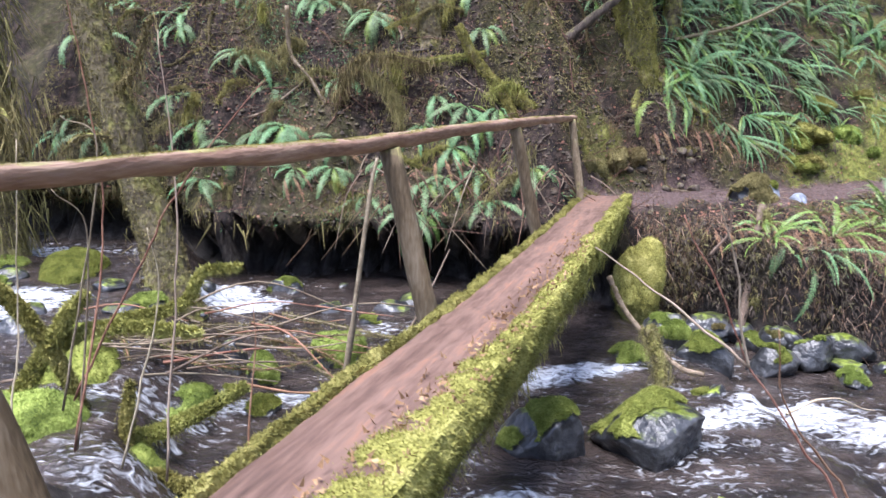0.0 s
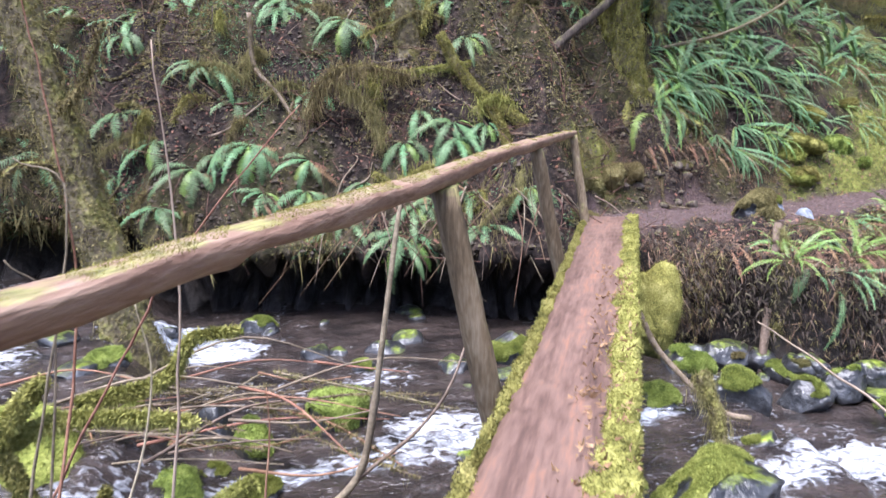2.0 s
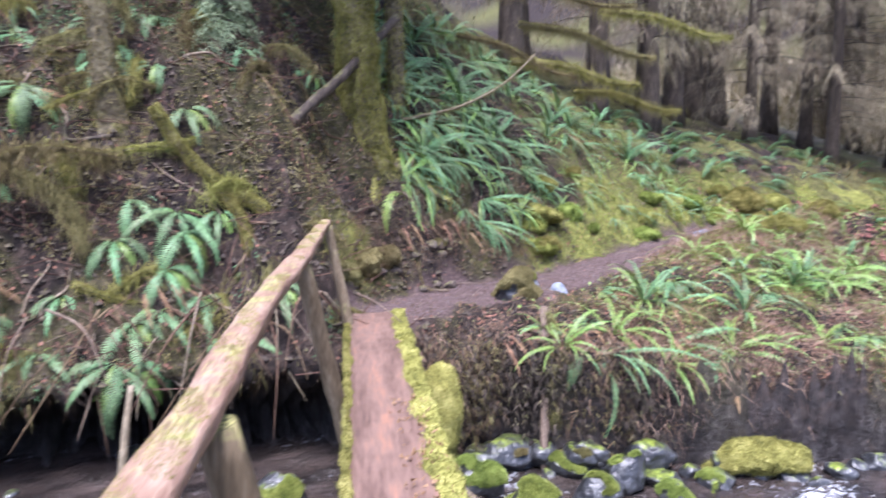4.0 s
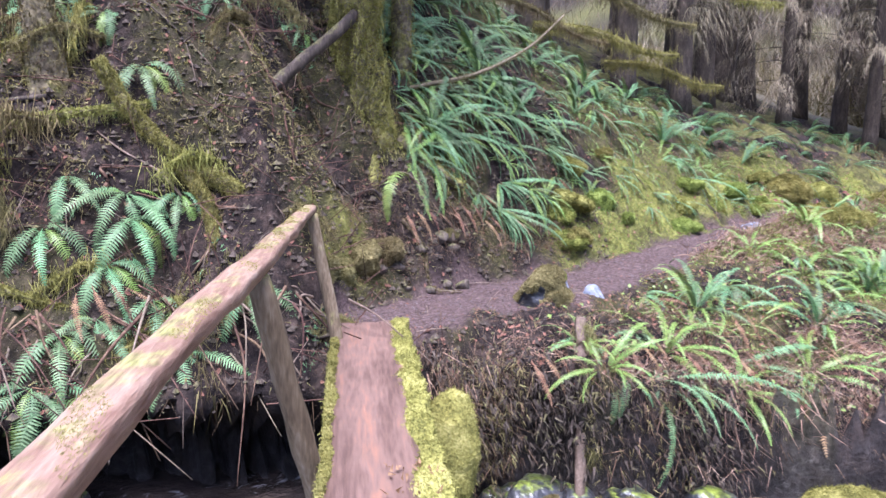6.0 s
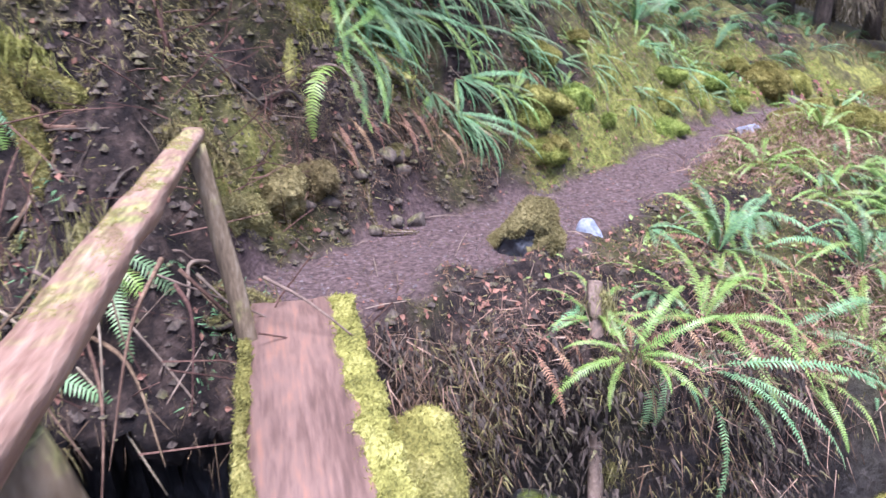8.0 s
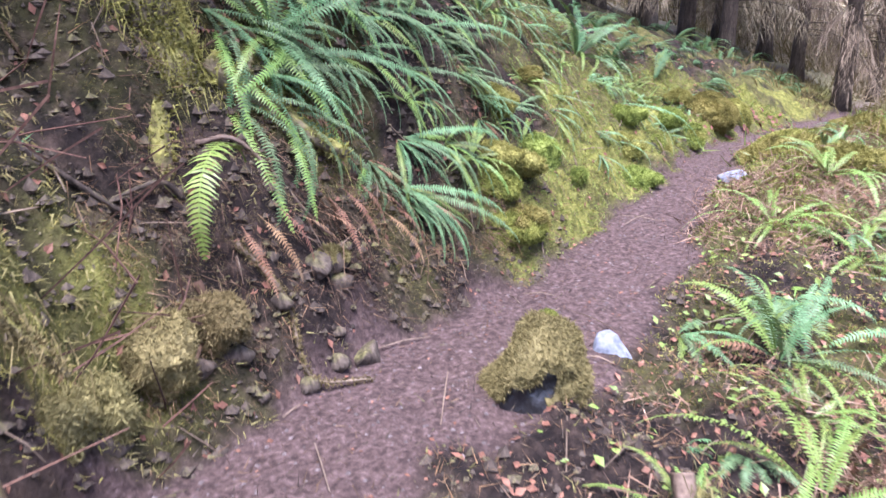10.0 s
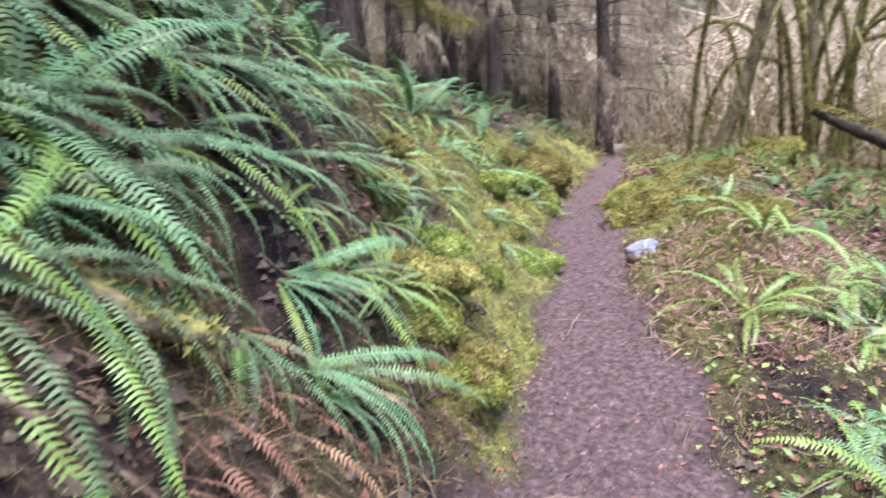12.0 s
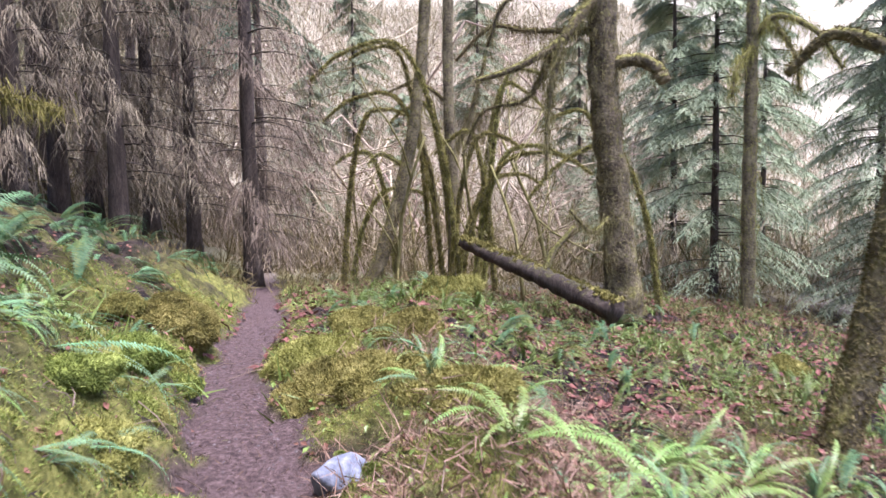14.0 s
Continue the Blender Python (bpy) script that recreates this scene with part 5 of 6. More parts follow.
branch("mossy_branch", "stub of limb hung with moss beside the log", [(1.45, 4.75, -0.5), (1.5, 4.6, -0.7), (1.48, 4.45, -0.85)], 0.05, 0.03, M_MBARK, M_MOSSD, 3000, 0.12, 36)

# dry root fibres and grass that hang from the cut banks
rg = np.random.RandomState(31)
P, S = [], []
for i in range(1300):
    if i % 3 == 0:
        x = -4.5 + 6.2 * rg.rand()
        y = float(far_edge(x)) + 0.02 + 0.5 * rg.rand() ** 2
    else:
        x = 1.8 + 4.0 * rg.rand()
        y = (float(far_edge(x)) + 0.1 + 0.5 * rg.rand() ** 2) if i % 4 else float(path_y(x) + path_half(x)) + 0.15 + 0.5 * rg.rand()
    P.append((x, y - 0.06, 0)), S.append(0.06 + 0.15 * rg.rand())
P = np.array(P)
P[:, 2] = ground(P[:, 0], P[:, 1])[0] + 0.03
P[:, 1] += overhang(P[:, 0], P[:, 1], P[:, 2])
tv, tf = tufts(P, np.tile((0, -0.5, -0.7), (len(P), 1)), np.array(S), 3, rg, 0.4, 0.011, 0.6)
tagged(part("hanging_roots", tv, tf, M_ROOT, None, "", False), "dry brown root fibres hanging from the cut bank", "roots", kind="stuff")

# ---- moss, litter and stones of the ground ----
def scatter(n, x0, x1, y0, y1, seed, chance, sink=0.0):
    """Random places on the ground, kept by a chance that depends on the masks. Returns places and normals."""
    r = np.random.RandomState(seed)
    x, y = x0 + (x1 - x0) * r.rand(n), y0 + (y1 - y0) * r.rand(n)
    z, path, moss, wet = ground(x, y)
    keep = r.rand(n) < chance(x, y, z, path, moss, wet)
    x, y, z = x[keep], y[keep], z[keep]
    d = 0.04
    nx = (ground(x - d, y)[0] - ground(x + d, y)[0]) / (2 * d)
    ny = (ground(x, y - d)[0] - ground(x, y + d)[0]) / (2 * d)
    nn = np.stack([nx, ny, np.ones_like(nx)], axis=1)
    nn /= np.linalg.norm(nn, axis=1, keepdims=True)
    return np.stack([x, y + overhang(x, y, z), z - sink], axis=1), nn, r


def dry(x, y, z, path, moss, wet):
    return (1 - path) * (1 - np.clip(wet * 3, 0, 1))


p, nn, r = scatter(230000, 4.2, 13, 5.4, 12.5, 81, lambda *a: np.clip(a[4] * 1.9 - 0.15, 0, 1) * dry(*a))
tv, tf = tufts(p, nn, 0.018, 3, r, 0.0, 0.13)
tagged(part("moss_carpet", tv, tf, M_MOSSG, None, "", False), "bright yellow-green moss carpet along the path", "moss", kind="stuff")
p, nn, r = scatter(230000, 1.4, 4.3, 6.2, 10.2, 80, lambda *a: np.clip(a[4] * 1.3 - 0.1, 0, 1) * dry(*a))
tv, tf = tufts(p, nn, 0.011, 2, r, 0.0, 0.2)
tagged(part("moss_carpet", tv, tf, M_MOSS, None, "", False), "deep yellow-green moss carpet along the path", "moss", kind="stuff")
p, nn, r = scatter(70000, 3.6, 13, 7.0, 12.0, 82, lambda *a: np.clip(a[4] * 1.3 - 0.4, 0, 1) * dry(*a))
tv, tf = tufts(p, nn, 0.03, 3, r, 0.0, 0.08)
tagged(part("moss_fronds", tv, tf, M_MOSS, None, "", False), "bright green feathery moss by the path", "moss", kind="stuff")
p, nn, r = scatter(130000, -5, 3.4, 6.8, 12.5, 83, lambda x, y, z, path, moss, wet: (0.06 + 1.6 * moss) * dry(x, y, z, path, moss, wet))
tv, tf = tufts(p, nn, 0.04, 2, r, 0.35, 0.07)
tagged(part("bank_moss", tv, tf, M_MOSSD, None, "", False), "olive moss and dead grass over the steep bank", "moss", kind="stuff")
p, nn, r = scatter(70000, -3.5, 2.5, -1, 3.6, 84, lambda x, y, z, path, moss, wet: (0.2 + moss) * dry(x, y, z, path, moss, wet))
tv, tf = tufts(p, nn, 0.025, 2, r, 0.0, 0.2)
tagged(part("bank_moss", tv, tf, M_MOSS, None, "", False), "yellow moss over the near bank", "moss", kind="stuff")


def leaves(p, nn, size, r):
    """Curled leaf shapes of four triangles each, lying on the ground."""
    n = len(p)
    a = r.normal(size=(n, 3))
    t = np.cross(nn, a)
    t /= np.linalg.norm(t, axis=1, keepdims=True) + 1e-9
    b = np.cross(nn, t)
    s = (size * (0.5 + r.rand(n)))[:, None]
    c = p + nn * s * 0.25
    tip, tail = c + t * s + nn * s * 0.3 * r.rand(n, 1), c - t * s * 0.8 - nn * s * 0.15
    l, q = c + b * s * 0.55 + nn * s * 0.35 * r.rand(n, 1), c - b * s * 0.55 + nn * s * 0.35 * r.rand(n, 1)
    V = np.stack([tail, l, tip, q, c], axis=1).reshape(-1, 3)
    k = np.arange(n)[:, None] * 5
    F = np.concatenate([k + np.array([[0, 4, 1]]), k + np.array([[1, 4, 2]]), k + np.array([[2, 4, 3]]), k + np.array([[3, 4, 0]])], axis=0)
    return V, F


p, nn, r = scatter(26000, -4, 13, 5.0, 12.5, 85, lambda x, y, z, path, moss, wet: (0.5 + 0.5 * (y < path_y(x)) * (x > 1.5)) * dry(x, y, z, path, moss, wet) * (1 - 0.2 * moss))
V, F = leaves(p, nn, 0.02, r)
tagged(part("leaf_litter", V, F, M_LEAF, None, "", False), "brown and orange dead leaves on the forest floor", "leaf litter", kind="stuff")
p, nn, r = scatter(9000, 3, 15, 4.5, 9.5, 86, lambda x, y, z, path, moss, wet: 0.5 * dry(x, y, z, path, moss, wet) * (y < path_y(x)))
V, F = leaves(p + nn * 0.03, nn, 0.022, r)
tagged(part("ground_herbs", V, F, M_FERNY, None, "", False), "small green herb leaves among the litter", "plants", kind="stuff")
p, nn, r = scatter(60000, 2, 14, 4, 12, 87, lambda x, y, z, path, moss, wet: 0.5 * dry(x, y, z, path, moss, wet) * (0.3 + 0.7 * (y < path_y(x))))
tv, tf = tufts(p, nn, 0.07, 2, r, 0.0, 0.03, 0.9)
tagged(part("dead_stems", tv, tf, M_DEADF, None, "", False), "dry tan grass and fern stems on the ground", "dead grass", kind="stuff")
# needles, bark bits and rootlets that litter all the soil
for seed, mat, size, n, label in ((101, M_ROOT, 0.045, 80000, "brown rootlets and bark bits over the soil"), (102, M_STICK, 0.035, 24000, "pale broken twigs and needles over the soil"), (103, M_BARK, 0.05, 60000, "dark rotten wood crumbs over the soil")):
    p, nn, r = scatter(n, -4.5, 13, 5.0, 12.5, seed, lambda x, y, z, path, moss, wet: (0.75 * dry(x, y, z, path, moss, wet) * (1 - 0.3 * moss) + 0.25 * path) * np.where(x > 9, 0.4, 1.0) * np.where((x < 2.8) & (y > 8.4), 0.45, 1.0))
    tv, tf = tufts(p + nn * 0.008, nn * 0.25, size, 1, r, 0.0, 0.045, 1.0)
    tagged(part("soil_litter", tv, tf, mat, None, "", False), label, "litter", kind="stuff")
p, nn, r = scatter(16000, 9, 21, 1, 11, 104, lambda x, y, z, path, moss, wet: 0.8 * dry(x, y, z, path, moss, wet))
V, F = leaves(p + nn * 0.02, nn, 0.045, r)
tagged(part("leaf_litter", V, F, M_LEAF, None, "", False), "pinkish brown dead leaves over the low ground", "leaf litter", kind="stuff")
p, nn, r = scatter(26000, 8, 21, 1, 11, 105, lambda x, y, z, path, moss, wet: np.clip(0.25 + 3 * fbm(x * 0.9, y * 0.9, 121), 0, 1) * dry(x, y, z, path, moss, wet))
tv, tf = tufts(p, nn, 0.14, 3, r, 0.0, 0.05, 0.8)
tagged(part("low_growth", tv, tf, M_FERNY, None, "", False), "fine green undergrowth over the low ground", "plants", kind="stuff")
# pebbles of the trodden path
p, nn, r = scatter(36000, 1.7, 12, 7.2, 11, 88, lambda x, y, z, path, moss, wet: 0.55 * path * np.clip(1.6 - (x - 3) / 6, 0.1, 1))
n = len(p)
s = 0.003 + 0.011 * r.rand(n) ** 4
o = np.array([(1, 0, 0), (0, 1, 0), (-1, 0, 0), (0, -1, 0), (0, 0, 0.7)])
V = (p[:, None, :] + (o[None] * (0.6 + 0.8 * r.rand(n, 5, 1))) * s[:, None, None]).reshape(-1, 3)
k = np.arange(n)[:, None] * 5
F = np.concatenate([k + np.array([q]) for q in ((0, 1, 4), (1, 2, 4), (2, 3, 4), (3, 0, 4))])
tagged(part("path_gravel", V, F, M_PEBBLE, None, "", False), "fine grey gravel and grit on the path", "gravel", kind="stuff")
p, nn, r = scatter(2200, -4, 12, 5.0, 12, 89, lambda x, y, z, path, moss, wet: (0.5 * dry(x, y, z, path, moss, wet) + 0.12 * path))
g = Geo()
for q, m in zip(p, nn):
    a = Vector(r.normal(size=3)).cross(Vector(m)).normalized() * (0.05 + 0.16 * r.rand())
    c = Vector(q) + Vector(m) * 0.012
    v, f = tube([c - a, c + Vector(m) * 0.015, c + a], [0.003, 0.004, 0.002], 3)
    g.add(v, f)
tagged(g.part("fallen_twigs", M_STICK, None, "", False), "small dead twigs scattered over the forest floor", "twigs", kind="stuff")
p, nn, r = scatter(700, 1.6, 6.5, 7.0, 8.9, 90, lambda x, y, z, path, moss, wet: 0.4 * path)
V, F = leaves(p, nn, 0.012, r)
tagged(part("leaf_litter", V, F, M_LEAF, None, "", False), "reddish leaf scraps trodden into the path", "leaf litter", kind="stuff")

# soft clumps of moss that swell at the foot of the fern slope
mc = np.random.RandomState(191)
for k in range(26):
    x = 4.3 + 6.0 * mc.rand()
    y = float(path_y(x) + path_half(x)) + 0.12 + 0.75 * mc.rand() ** 1.4
    q = 0.07 + 0.11 * mc.rand()
    boulder("moss_hummock", (x, y, ground_z(x, y) - 0.03), (q * 1.4, q, q * 0.6), 6 * mc.rand(), 1.4, "low clump of bright yellow-green moss at the foot of the slope", M_BARK, 800 + k, "moss clumps", M_MOSSG if k % 2 else M_MOSS, tuft=0.022, lump=0.5)["category"] = "hummock"
for x, y, q in ((2.0, 8.42, 0.13), (1.78, 8.3, 0.11), (2.25, 8.5, 0.12), (1.62, 8.18, 0.1)):
    boulder("moss_hummock", (x, y, ground_z(x, y)), (q * 1.2, q * 0.8, q), x, 1.3, "dark lump of earth under olive moss beside the bridge end", M_BARK, int(x * 100), "moss clumps", M_MOSSD, tuft=0.018, lump=0.5)["category"] = "hummock"
# moss mats that hang over the steep bank across the creek
for seed, mat, size, n, droop, label in ((141, M_MOSSD, 0.05, 36000, 0.9, "olive moss hanging in mats from the steep bank"), (142, M_MOSS, 0.032, 60000, 0.4, "yellow-green moss in patches on the steep bank"), (143, M_FERN, 0.045, 30000, 0.3, "small dark green leaves on the steep bank")):
    p, nn, r = scatter(n, -5, 1.9, 7.2, 11.5, seed, lambda x, y, z, path, moss, wet: dry(x, y, z, path, moss, wet) * np.clip(-0.25 + 4.5 * fbm(x * 1.6, y * 2.2, 150 + seed), 0, 1))
    tv, tf = tufts(p + nn * 0.02, nn * 0.6 + np.array([0, -0.3, 0]), size, 3, r, droop, 0.07, 0.6)
    tagged(part("bank_moss", tv, tf, mat, None, "", False), label, "moss", kind="stuff")
# strands that trail from the lip over the dark hollow
r = np.random.RandomState(161)
x = -5 + 6.6 * r.rand(5200)
keep = fbm(x * 2.3, x * 0, 163) + 0.3 * r.rand(len(x)) > 0.5
x = x[keep]
y = far_edge(x) + 0.05 + 0.2 * r.rand(len(x))
z = ground(x, y)[0]
P = np.stack([x, y + overhang(x, y, z) - 0.03, z + 0.02], axis=1)
tv, tf = tufts(P, np.tile((0, -0.15, -1.0), (len(P), 1)), 0.05 + 0.24 * r.rand(len(P)) ** 3, 3, r, 0.8, 0.035, 0.45)
tagged(part("hanging_moss", tv, tf, M_MOSSD, None, "", False), "ragged olive moss trailing from the lip of the bank", "moss", kind="stuff")
# thin dead stems that lie and hang over the bank in all directions
p, nn, r = scatter(1000, -4.8, 2.2, 7.3, 11, 165, dry)
g = Geo()
for q, m in zip(p, nn):
    a = Vector(r.normal(size=3) * np.array([1, 0.5, 0.7]) + np.array([0, -0.2, -0.2])).normalized() * (0.08 + 0.3 * r.rand())
    c = Vector(q) + Vector(m) * (0.03 + 0.1 * r.rand())
    v, f = tube([c - a, c + Vector(m) * 0.04, c + a], [0.005, 0.004, 0.002], 3)
    g.add(v, f)
tagged(g.part("bank_twigs", M_ROOT, None, "", False), "thin dead stems tangled over the steep bank", "twigs", kind="stuff")
# crumbs of earth and rotten wood that break up the soil
p, nn, r = scatter(26000, -4.5, 5.0, 7.0, 10.8, 167, lambda x, y, z, path, moss, wet: dry(x, y, z, path, moss, wet) * (0.35 + 0.65 * (y > path_y(x))))
n = len(p)
o = np.array([(1, 0, 0), (0, 1, 0), (-1, 0, 0), (0, -1, 0), (0, 0, 0.9), (0, 0, -0.6)])
V = (p[:, None, :] + o[None] * (0.5 + 0.9 * r.rand(n, 6, 1)) * (0.008 + 0.03 * r.rand(n) ** 3)[:, None, None]).reshape(-1, 3)
k = np.arange(n)[:, None] * 6
F = np.concatenate([k + np.array([q]) for q in ((0, 1, 4), (1, 2, 4), (2, 3, 4), (3, 0, 4), (1, 0, 5), (2, 1, 5), (3, 2, 5), (0, 3, 5))])
tagged(part("soil_crumbs", V, F, M_BARK, None, "", False), "dark crumbs of earth and rotten wood on the bank", "soil", kind="stuff")
# tan dead grass and bracken between the path and the water
p, nn, r = scatter(36000, 2.6, 9.5, 5.0, 9.0, 169, lambda x, y, z, path, moss, wet: dry(x, y, z, path, moss, wet) * (y < path_y(x)) * np.clip(0.25 + 2.5 * fbm(x * 1.4, y * 1.4, 171), 0, 1))
tv, tf = tufts(p + nn * 0.01, nn * 0.5 + np.array([0, -0.3, 0]), 0.13, 2, r, 0.25, 0.025, 0.8)
tagged(part("dead_stems", tv, tf, M_TAN, None, "", False), "tan dead grass and bracken on the low ground", "dead grass", kind="stuff")
p, nn, r = scatter(60000, 3.2, 12, 4.5, 9.4, 173, lambda x, y, z, path, moss, wet: dry(x, y, z, path, moss, wet) * (y < path_y(x)) * np.clip(0.1 + 3 * fbm(x * 1.2, y * 1.2, 175), 0, 1))
tv, tf = tufts(p, nn, 0.02, 3, r, 0.0, 0.13)
tagged(part("moss_carpet", tv, tf, M_MOSS, None, "", False), "golden moss patches on the low ground", "moss", kind="stuff")

# withered fern stalks and rootlets matted over the cut bank
for seed, mat, size, n in ((111, M_ROOT, 0.1, 9000), (112, M_DEADF, 0.08, 4500), (113, M_MOSSD, 0.045, 20000)):
    p, nn, r = scatter(n, 1.9, 4.9, 8.3, 10.2, seed, lambda x, y, z, path, moss, wet: dry(x, y, z, path, moss, wet) * smooth(0.02, 0.2, y - path_y(x) - path_half(x)) * smooth(1.3, 0.5, y - path_y(x) - path_half(x)) * np.clip(0.2 + 4 * fbm(x * 3, y * 3, 115 + seed), 0, 1))
    tv, tf = tufts(p + nn * 0.02, nn * 0.5 + np.array([0.1, -0.4, -0.3]), size, 2, r, 0.35, 0.018, 0.55)
    tagged(part("bank_tangle", tv, tf, mat, None, "", False), "matted dry stalks and rootlets on the cut bank", "roots", kind="stuff")
# clods and small stones along the foot of the cut bank
cg = np.random.RandomState(17)
for k in range(16):
    x = 1.7 + 1.6 * cg.rand()
    y = float(path_y(x) + path_half(x)) + 0.02 + 0.3 * cg.rand()
    s = 0.03 + 0.06 * cg.rand()
    boulder("soil_clod", (x, y, ground_z(x, y) - 0.1 * s), (s * 1.3, s, s * 0.8), 6 * cg.rand(), 0.55 if k % 4 == 0 else 0, "dark clod of earth at the foot of the bank", M_BARK, 400 + k, "clods along the path", M_MOSSD)["category"] = "clod"
for k in range(26):
    x = 2.2 + 3.8 * cg.rand()
    y = float(far_edge(x)) - 0.75 + 0.55 * cg.rand()
    s = 0.06 + 0.1 * cg.rand()
    boulder("creek_stone", (x, y, max(ground_z(x, y), float(water_level(x, y))) + 0.1 * s), (s * 1.3, s, s * 0.8), 6 * cg.rand(), 0.4 if k % 5 == 0 else 0, "small wet stone at the edge of the creek", None, 500 + k)
for k in range(30):
    x = -4.5 + 5.5 * cg.rand()
    y = 4.4 + 3.4 * cg.rand()
    s = 0.05 + 0.12 * cg.rand()
    boulder("creek_stone", (x, y, float(water_level(x, y)) - 0.1 * s), (s * 1.3, s, s * 0.7), 6 * cg.rand(), 0.5 if k % 4 == 0 else 0, "small wet stone breaking the creek", None, 560 + k)

# broken rock at the foot of the low bank
for k in range(18):
    x = 2.1 + 3.8 * cg.rand()
    y = float(far_edge(x)) - 0.12 + 0.12 * cg.rand()
    s = 0.1 + 0.1 * cg.rand()
    boulder("bank_stone", (x, y, float(water_level(x, y)) + 0.02 + 0.1 * cg.rand()), (s * 1.5, s * 1.2, s * 0.9), 6 * cg.rand(), 0.3 if k % 3 == 0 else 0, "dark wet stone at the foot of the low bank", None, 640 + k, "stones along the bank", M_MOSSD)
# roots, dead stalks and moss that hang down that face
for seed, mat, size, n, wide in ((181, M_ROOT, 0.15, 2600, 0.02), (182, M_TAN, 0.19, 1500, 0.016), (183, M_MOSSD, 0.06, 5200, 0.05), (185, M_BARK, 0.07, 5000, 0.12)):
    r = np.random.RandomState(seed)
    x = 1.9 + 4.6 * r.rand(n)
    y = far_edge(x) + 0.1 + 0.3 * r.rand(n)
    z = ground(x, y)[0]
    P = np.stack([x, y + overhang(x, y, z) - 0.12 - 0.1 * r.rand(n), z - 0.75 * r.rand(n) ** 1.3], axis=1)[fbm(x * 2.1, x * 0, seed) > -0.12]
    tv, tf = tufts(P, np.tile((0, -0.5, -0.6), (len(P), 1)), size, 3, r, 0.5, wide, 0.6)
    tagged(part("bank_fringe", tv, tf, mat, None, "", False), "roots, dead stalks and moss hanging down the low bank", "roots", kind="stuff")

# ---- single plants by the path ----
hang = thing("hanging_fern", (2.57, 8.73, 0.88), "bright green fern frond hanging curled from the cut bank", "fern")
fr = new("frond", frond_mesh("frond", 0.74, 75, 100, M_FERNY, 15, 34, 0.085, 0.25, True, 0.46))
fr.parent, fr.matrix_local = hang, pose(0, 0, 0, 0, 0, -150)
dead = thing("withered_fern", (2.72, 8.72, 0.62), "withered orange-brown fern hanging from the bank", "fern")
for k in range(6):
    fr = new("dead_frond", FROND_DEAD)
    fr.parent, fr.matrix_local = dead, pose(0.09 * k - 0.2, 0.02 * k, 0.03 * (k % 3), 0, 22 + 9 * (k % 3), -100 + 22 * k) @ Matrix.Diagonal((0.55, 0.55, 0.55, 1))
for k, (x, y) in enumerate(((3.3, 8.95), (3.6, 9.0), (3.9, 9.1), (3.0, 8.9))):
    dw = copy_thing(dead, pose(x, y, ground_z(x, y) + 0.1, 0, 0, 20 * k))
for k, (x, y, t) in enumerate(((3.55, 6.7, -10), (3.85, 6.6, 15), (4.35, 6.5, 0), (5.1, 6.5, 30), (4.7, 6.9, -30), (5.7, 6.9, 10), (6.6, 7.4, 60), (2.85, 6.95, 0), (0.1, 8.1, 0), (-1.6, 8.2, 20))):
    copy_thing(dead, pose(x, y + float(overhang(x, y, ground_z(x, y))) - 0.05, ground_z(x, y) + 0.12, 0, 0, t))


